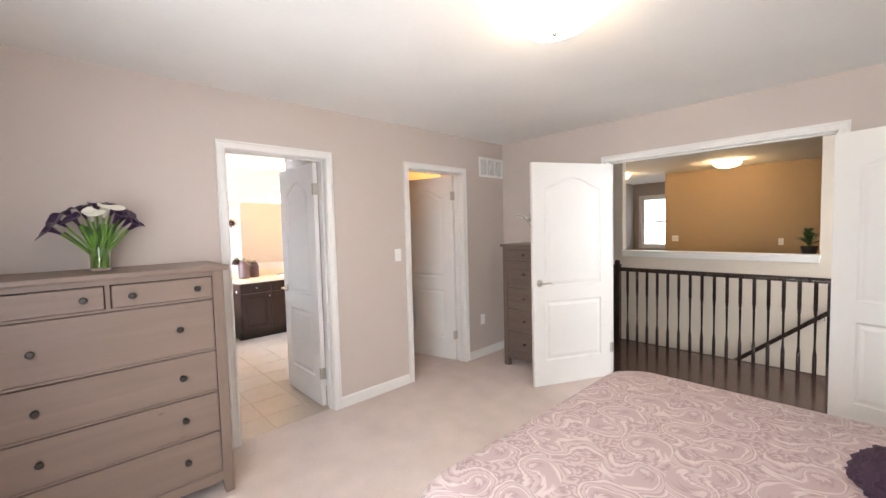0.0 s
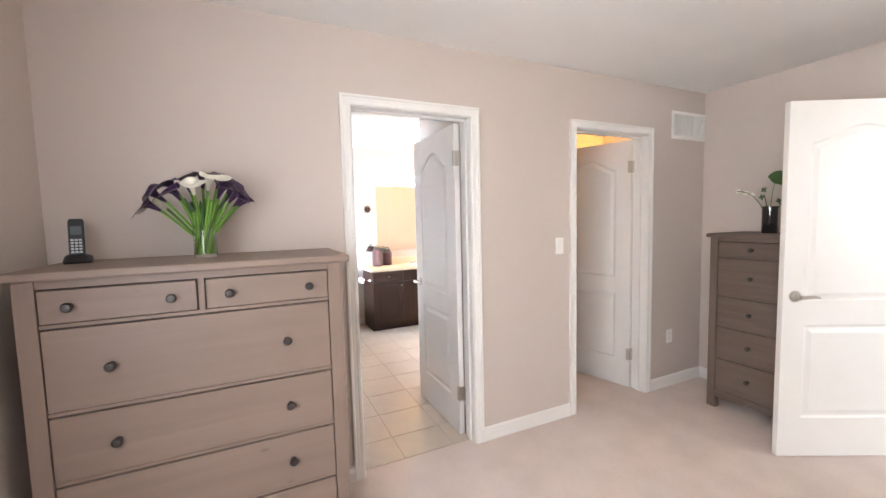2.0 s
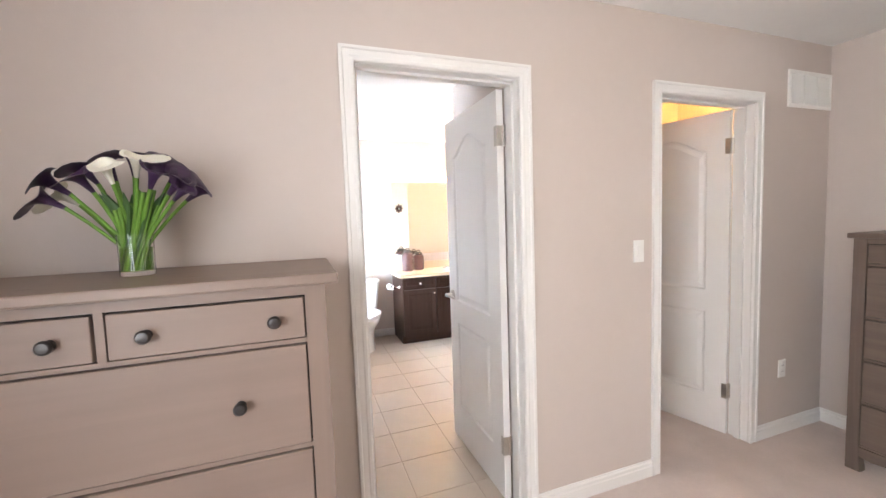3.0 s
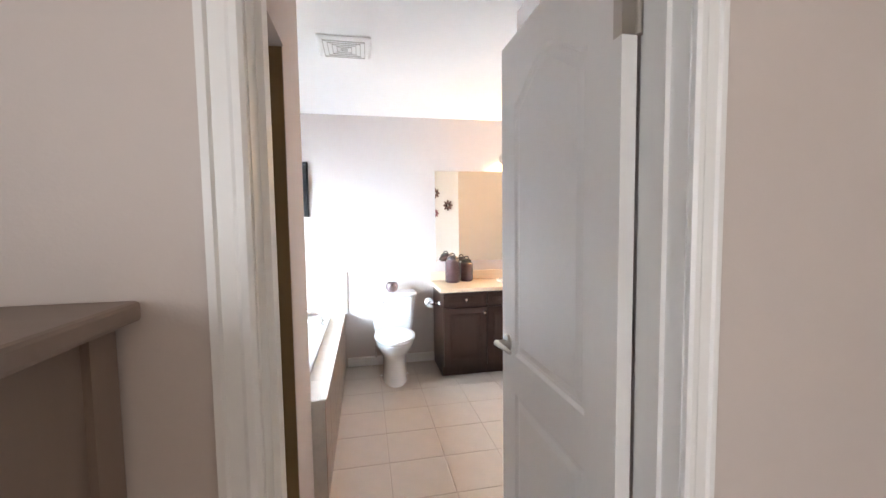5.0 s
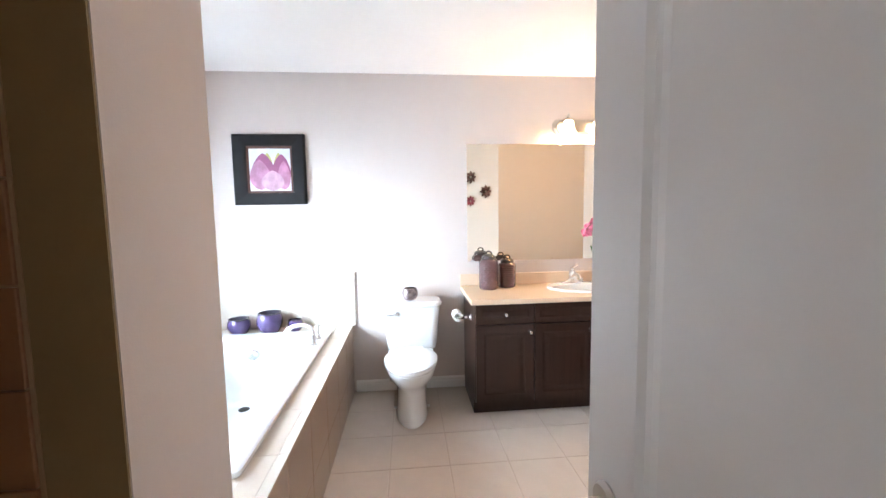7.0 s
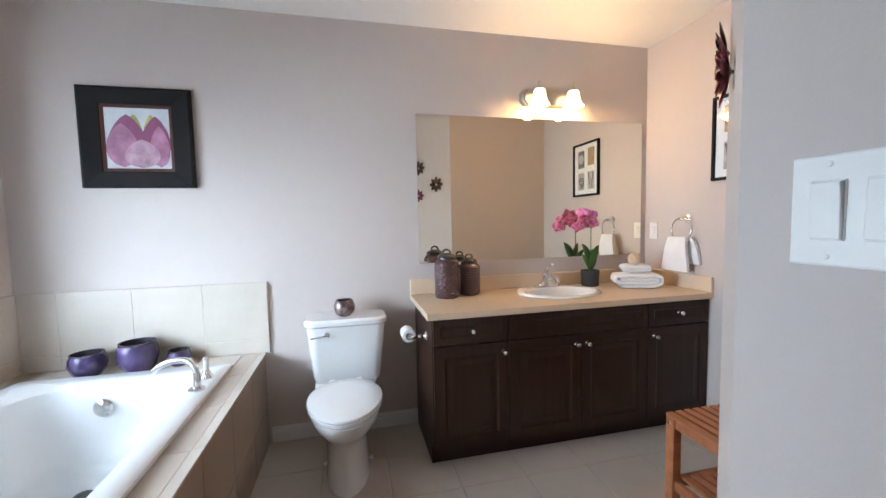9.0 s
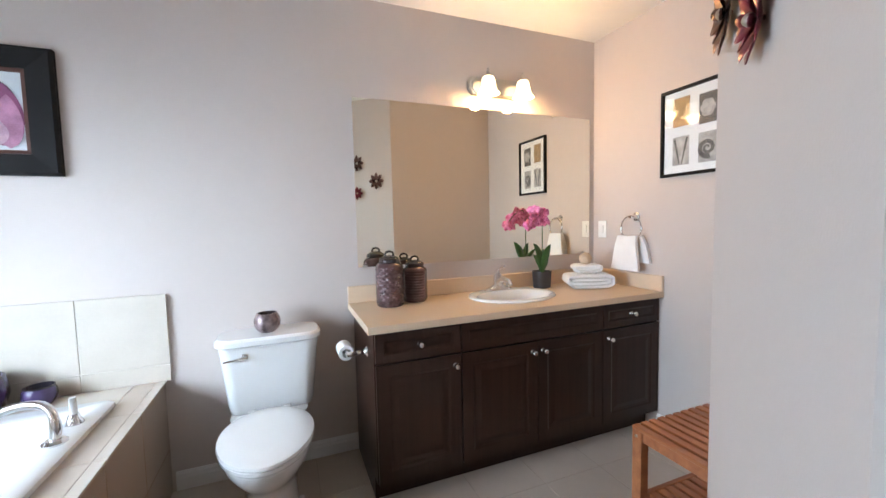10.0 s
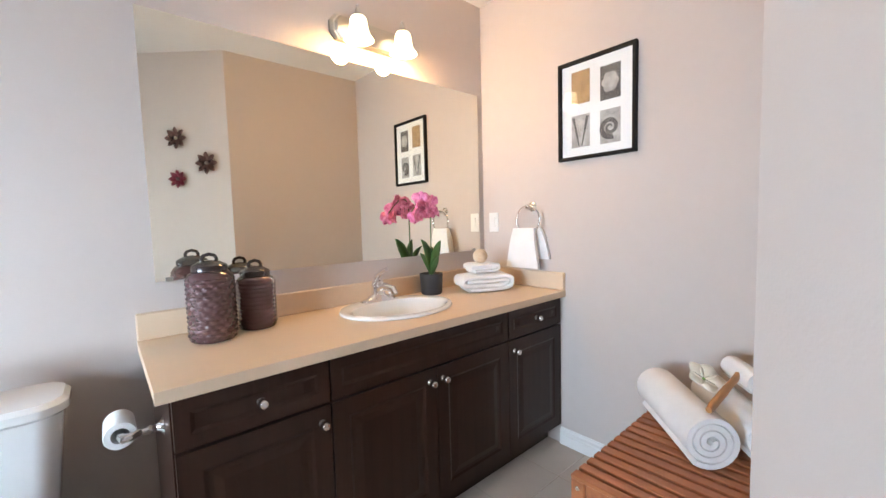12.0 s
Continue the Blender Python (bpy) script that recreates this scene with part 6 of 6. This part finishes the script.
def rolled(a, b, r, label):
    """A towel rolled up along the line from a to b."""
    a, b = Vector(a), Vector(b)
    ax = (b - a)
    m = Matrix.Translation(a) @ ax.to_track_quat("Z", "Y").to_matrix().to_4x4() @ Matrix.Rotation(radians(160), 4, "Z")
    L, turns, th = ax.length, 3.4, r / 4.2
    bm = bmesh.new()
    n = int(turns * 26)
    sec = []
    for i in range(n + 1):
        t = i / n
        ang = t * turns * math.tau
        rc = 0.010 + (r - th * 0.5 - 0.010) * t
        sec.append((ang, rc))
    for ring_z in (0.0, 0.006, L * 0.25, L * 0.5, L * 0.75, L - 0.006, L):
        k = 0.86 if ring_z in (0.0, L) else 1.0
        w = 1 + 0.02 * noise.noise(Vector((ring_z * 14, r, 1)))
        rows = [[bm.verts.new(((rc * w + s * th * 0.42 * k) * math.cos(ang), (rc * w + s * th * 0.42 * k) * math.sin(ang), ring_z)) for ang, rc in sec] for s in (-1, 1)]
        if ring_z == 0.0:
            first = rows
        else:
            for p, q in zip(last, rows):
                for i in range(n):
                    bm.faces.new((p[i], p[i + 1], q[i + 1], q[i]))
            bm.faces.new((last[0][0], last[1][0], rows[1][0], rows[0][0]))
            bm.faces.new((last[0][n], last[1][n], rows[1][n], rows[0][n]))
        last = rows
    for rows in (first, last):
        for i in range(n):
            bm.faces.new((rows[0][i], rows[0][i + 1], rows[1][i + 1], rows[1][i]))
    return tagged(part("rolled_towel", bm, TERRY, None, "", True, m), label, "towel")


TZ = SZ + 0.001
rolled((3.300, 6.635, TZ + 0.087), (3.590, 6.895, TZ + 0.087), 0.086, "thick rolled white bath towel on the teak stool")
rolled((3.430, 6.530, TZ + 0.080), (3.665, 6.745, TZ + 0.105), 0.070, "rolled white towel lying beside the larger roll")
rolled((3.55, 6.575, TZ + 0.202), (3.665, 6.675, TZ + 0.208), 0.040, "small rolled cream washcloth on the towels")
brush = thing("bath_brush", pose(3.440, 6.640, TZ + 0.192, 0, -7, -3), "wooden handled bath brush resting on the rolled towels", "brush")
part("handle", loft([oval(0, 0, z, rx, 0.008, 16) for z, rx in ((-0.13, 0.010), (-0.11, 0.018), (0.0, 0.020), (0.07, 0.014), (0.12, 0.018), (0.14, 0.008))]), HONEY, brush, "", True).matrix_basis = pose(0, 0, 0, 0, 90)
ff = thing("frangipani", pose(3.510, 6.715, TZ + 0.190, 30, -20, 0) @ Matrix.Scale(1.25, 4), "white frangipani blossom on the rolled towel", "flower")
for j in range(5):
    a = math.tau * j / 5
    d = Vector((math.cos(a), math.sin(a), 0))
    solid(part("petal", blade(bmesh.new(), [d * 0.048 * t + Vector((0, 0, 0.012 * t)) for t in (0.05, 0.35, 0.7, 1.0)], [0.006, 0.018, 0.021, 0.005], (0, 0, 1), 0.2), CALLAW, ff, "", True), 0.001)
part("centre", lathe([(0, 0), (0.006, 0.002), (0, 0.006)], 10), STEM, ff, "yellow green centre")

# ---- pieces of floors and walls ----


def tiles(name, parent, material, cells, make):
    """Alike pieces share meshes by size."""
    made = {}
    for c in cells:
        key, loc = make(c)
        if key not in made:
            made[key] = mesh(name, boxm(0, key[0], 0, key[1], 0, key[2], 0.0015), material)
        ob = new(name, made[key])
        ob.parent = parent
        ob.location = loc


cells = []
for i in range(-1, 8):
    for j in range(-6, 5):
        x0, y0 = 1.555 + 0.3325 * i, 6.634 + 0.331 * j
        x1, y1 = x0 + 0.3325, y0 + 0.331
        x0, x1, y0, y1 = max(x0, 1.174 if y0 < 6.01 else 1.226), min(x1, 2.219 if y1 < 5.95 else BATH_E), max(y0, 4.718), min(y1, BATH_N)
        if x1 - x0 > 0.03 and y1 - y0 > 0.02:
            cells.append((round(x0 + 0.0022, 4), round(y0 + 0.0022, 4), round(x1 - x0 - 0.0044, 3), round(y1 - y0 - 0.0044, 3)))
tiles("tile", bath_floor, TILE, cells, lambda c: ((c[2], c[3], 0.0085), (c[0], c[1], -0.0085)))

# deck top, deck face and splash of the tub
made = {}


def slab_tile(parent, x0, x1, y0, y1, z0, z1, material=WTILE):
    key = (round(x1 - x0, 3), round(y1 - y0, 3), round(z1 - z0, 3), material.name)
    if key not in made:
        made[key] = mesh("tile", boxm(0, key[0], 0, key[1], 0, key[2], 0.0015), material)
    ob = new("tile", made[key])
    ob.parent = parent
    ob.location = (x0, y0, z0)


ys = [7.964 - 0.335 * k for k in range(7)]
for y1, y0 in zip(ys, ys[1:]):
    y0 = max(y0, 6.022)
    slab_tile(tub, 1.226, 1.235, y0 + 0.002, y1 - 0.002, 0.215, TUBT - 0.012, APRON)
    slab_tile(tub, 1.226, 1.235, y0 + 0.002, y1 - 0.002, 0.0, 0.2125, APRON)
    slab_tile(tub, 1.122, 1.203, y0 + 0.001, y1 - 0.001, TUBT - 0.011, TUBT - 0.002, TILE)
    slab_tile(tub, 1.205, 1.242, y0 + 0.001, y1 - 0.001, TUBT - 0.011, TUBT)
    slab_tile(tub, 0.082, 0.196, y0 + 0.002, y1 - 0.002, TUBT - 0.011, TUBT - 0.001)
xs = [1.118 - 0.3325 * k for k in range(4)] + [0.2]
for x1, x0 in zip(xs, xs[1:]):
    if x1 > x0:
        slab_tile(tub, x0 + 0.002, x1 - 0.002, 7.754, 7.954, TUBT - 0.011, TUBT - 0.001)
splash = thing("tile_splashback", pose(0, 0, 0), "beige wall tile splashback above the tub deck", "tiles")
part("backing", boxm(0.073, 1.262, 7.9562, 7.969, TUBT, 0.951), WGROUT, splash, "grout bed")
part("backing", boxm(0.071, 0.0848, 7.66, 7.9562, TUBT, 0.951), WGROUT, splash, "grout bed")
part("backing", boxm(0.071, 0.0848, 6.02, 7.66, TUBT, 0.624), WGROUT, splash, "grout bed")
xs = [1.264, 0.931, 0.594, 0.258, 0.084]
for x1, x0 in zip(xs, xs[1:]):
    slab_tile(splash, x0 + 0.002, x1 - 0.002, 7.954, 7.962, 0.626, 0.953)
    slab_tile(splash, x0 + 0.002, x1 - 0.002, 7.954, 7.962, TUBT, 0.622)
for y0, y1, z1 in ((7.662, 7.952, 0.953), (7.662, 7.952, 0.622)):
    slab_tile(splash, 0.079, 0.087, y0, y1, 0.626 if z1 > 0.9 else TUBT, z1)
for k in range(5):
    slab_tile(splash, 0.079, 0.087, 7.658 - 0.331 * (k + 1) + 0.002, 7.658 - 0.331 * k - 0.002, TUBT, 0.626)

# shower wall tiles
shw = thing("shower_tiles", pose(0, 0, 0), "terracotta brown shower wall tiles", "tiles", "", "structure")
part("backing", boxm(0.075, 1.028, 5.632, 5.639, 0.10, 2.449), mat("shower_grout", (0.30, 0.2, 0.12), 0.9), shw, "grout bed")
part("backing", boxm(0.071, 0.078, 4.785, 5.632, 0.10, 2.449), GROUT, shw, "grout bed")
tn = mesh("tile", boxm(0, 0.201, 0, 0.008, 0, 0.178, 0.0015), STILE)
tw = mesh("tile", boxm(0, 0.008, 0, 0.201, 0, 0.178, 0.0015), STILE)
for r in range(12):
    z = 0.19 + r * 0.1815
    for c in range(4):
        ob = new("tile", tn)
        ob.parent = shw
        ob.location = (0.858 - 0.2045 * c - 0.037, 5.624, z) if c else (0.821, 5.624, z)
    for c in range(4):
        ob = new("tile", tw)
        ob.parent = shw
        ob.location = (0.078, 4.79 + 0.2045 * c, z)

# hardwood boards of the hall
bd = [mesh("board", boxm(0, 0.0795, 0, L, 0, 0.0115, 0.0012), HALLWOOD) for L in (0.9, 1.3, 1.7)]
random.seed(2)
for i in range(15):
    y = -0.88 - random.uniform(0, 0.8)
    while y < 6.5:
        k = random.randrange(3)
        L = (0.9, 1.3, 1.7)[k]
        if y > -0.87 and y + L < 6.6:
            ob = new("board", bd[k])
            ob.parent = hall_floor
            ob.location = (4.34 + i * 0.0802, y, -0.0115)
        y += L + 0.0006

# Added thin panel: the reveal's dim warm shade put into its colour.
tagged(part("trim_shower_reveal_shade", boxm(1.0285, 1.166, 5.634, 5.6395, 0.105, 2.066), mat("reveal_shade_olive_brown", (0.20, 0.135, 0.06), 0.6, vary=0.06, scale=3)), "thin olive brown panel that darkens the shower opening reveal as shade", "trim", "", "structure")
# Thin panel that colours the opening's near edge gold brown.
tagged(part("trim_shower_jamb", boxm(1.04, 1.176, 5.0115, 5.0155, 0.105, 2.066), mat("jamb_gold_brown", (0.45, 0.33, 0.17), 0.6, vary=0.06, scale=3)), "thin gold brown panel on the shower opening edge", "trim", "", "structure")
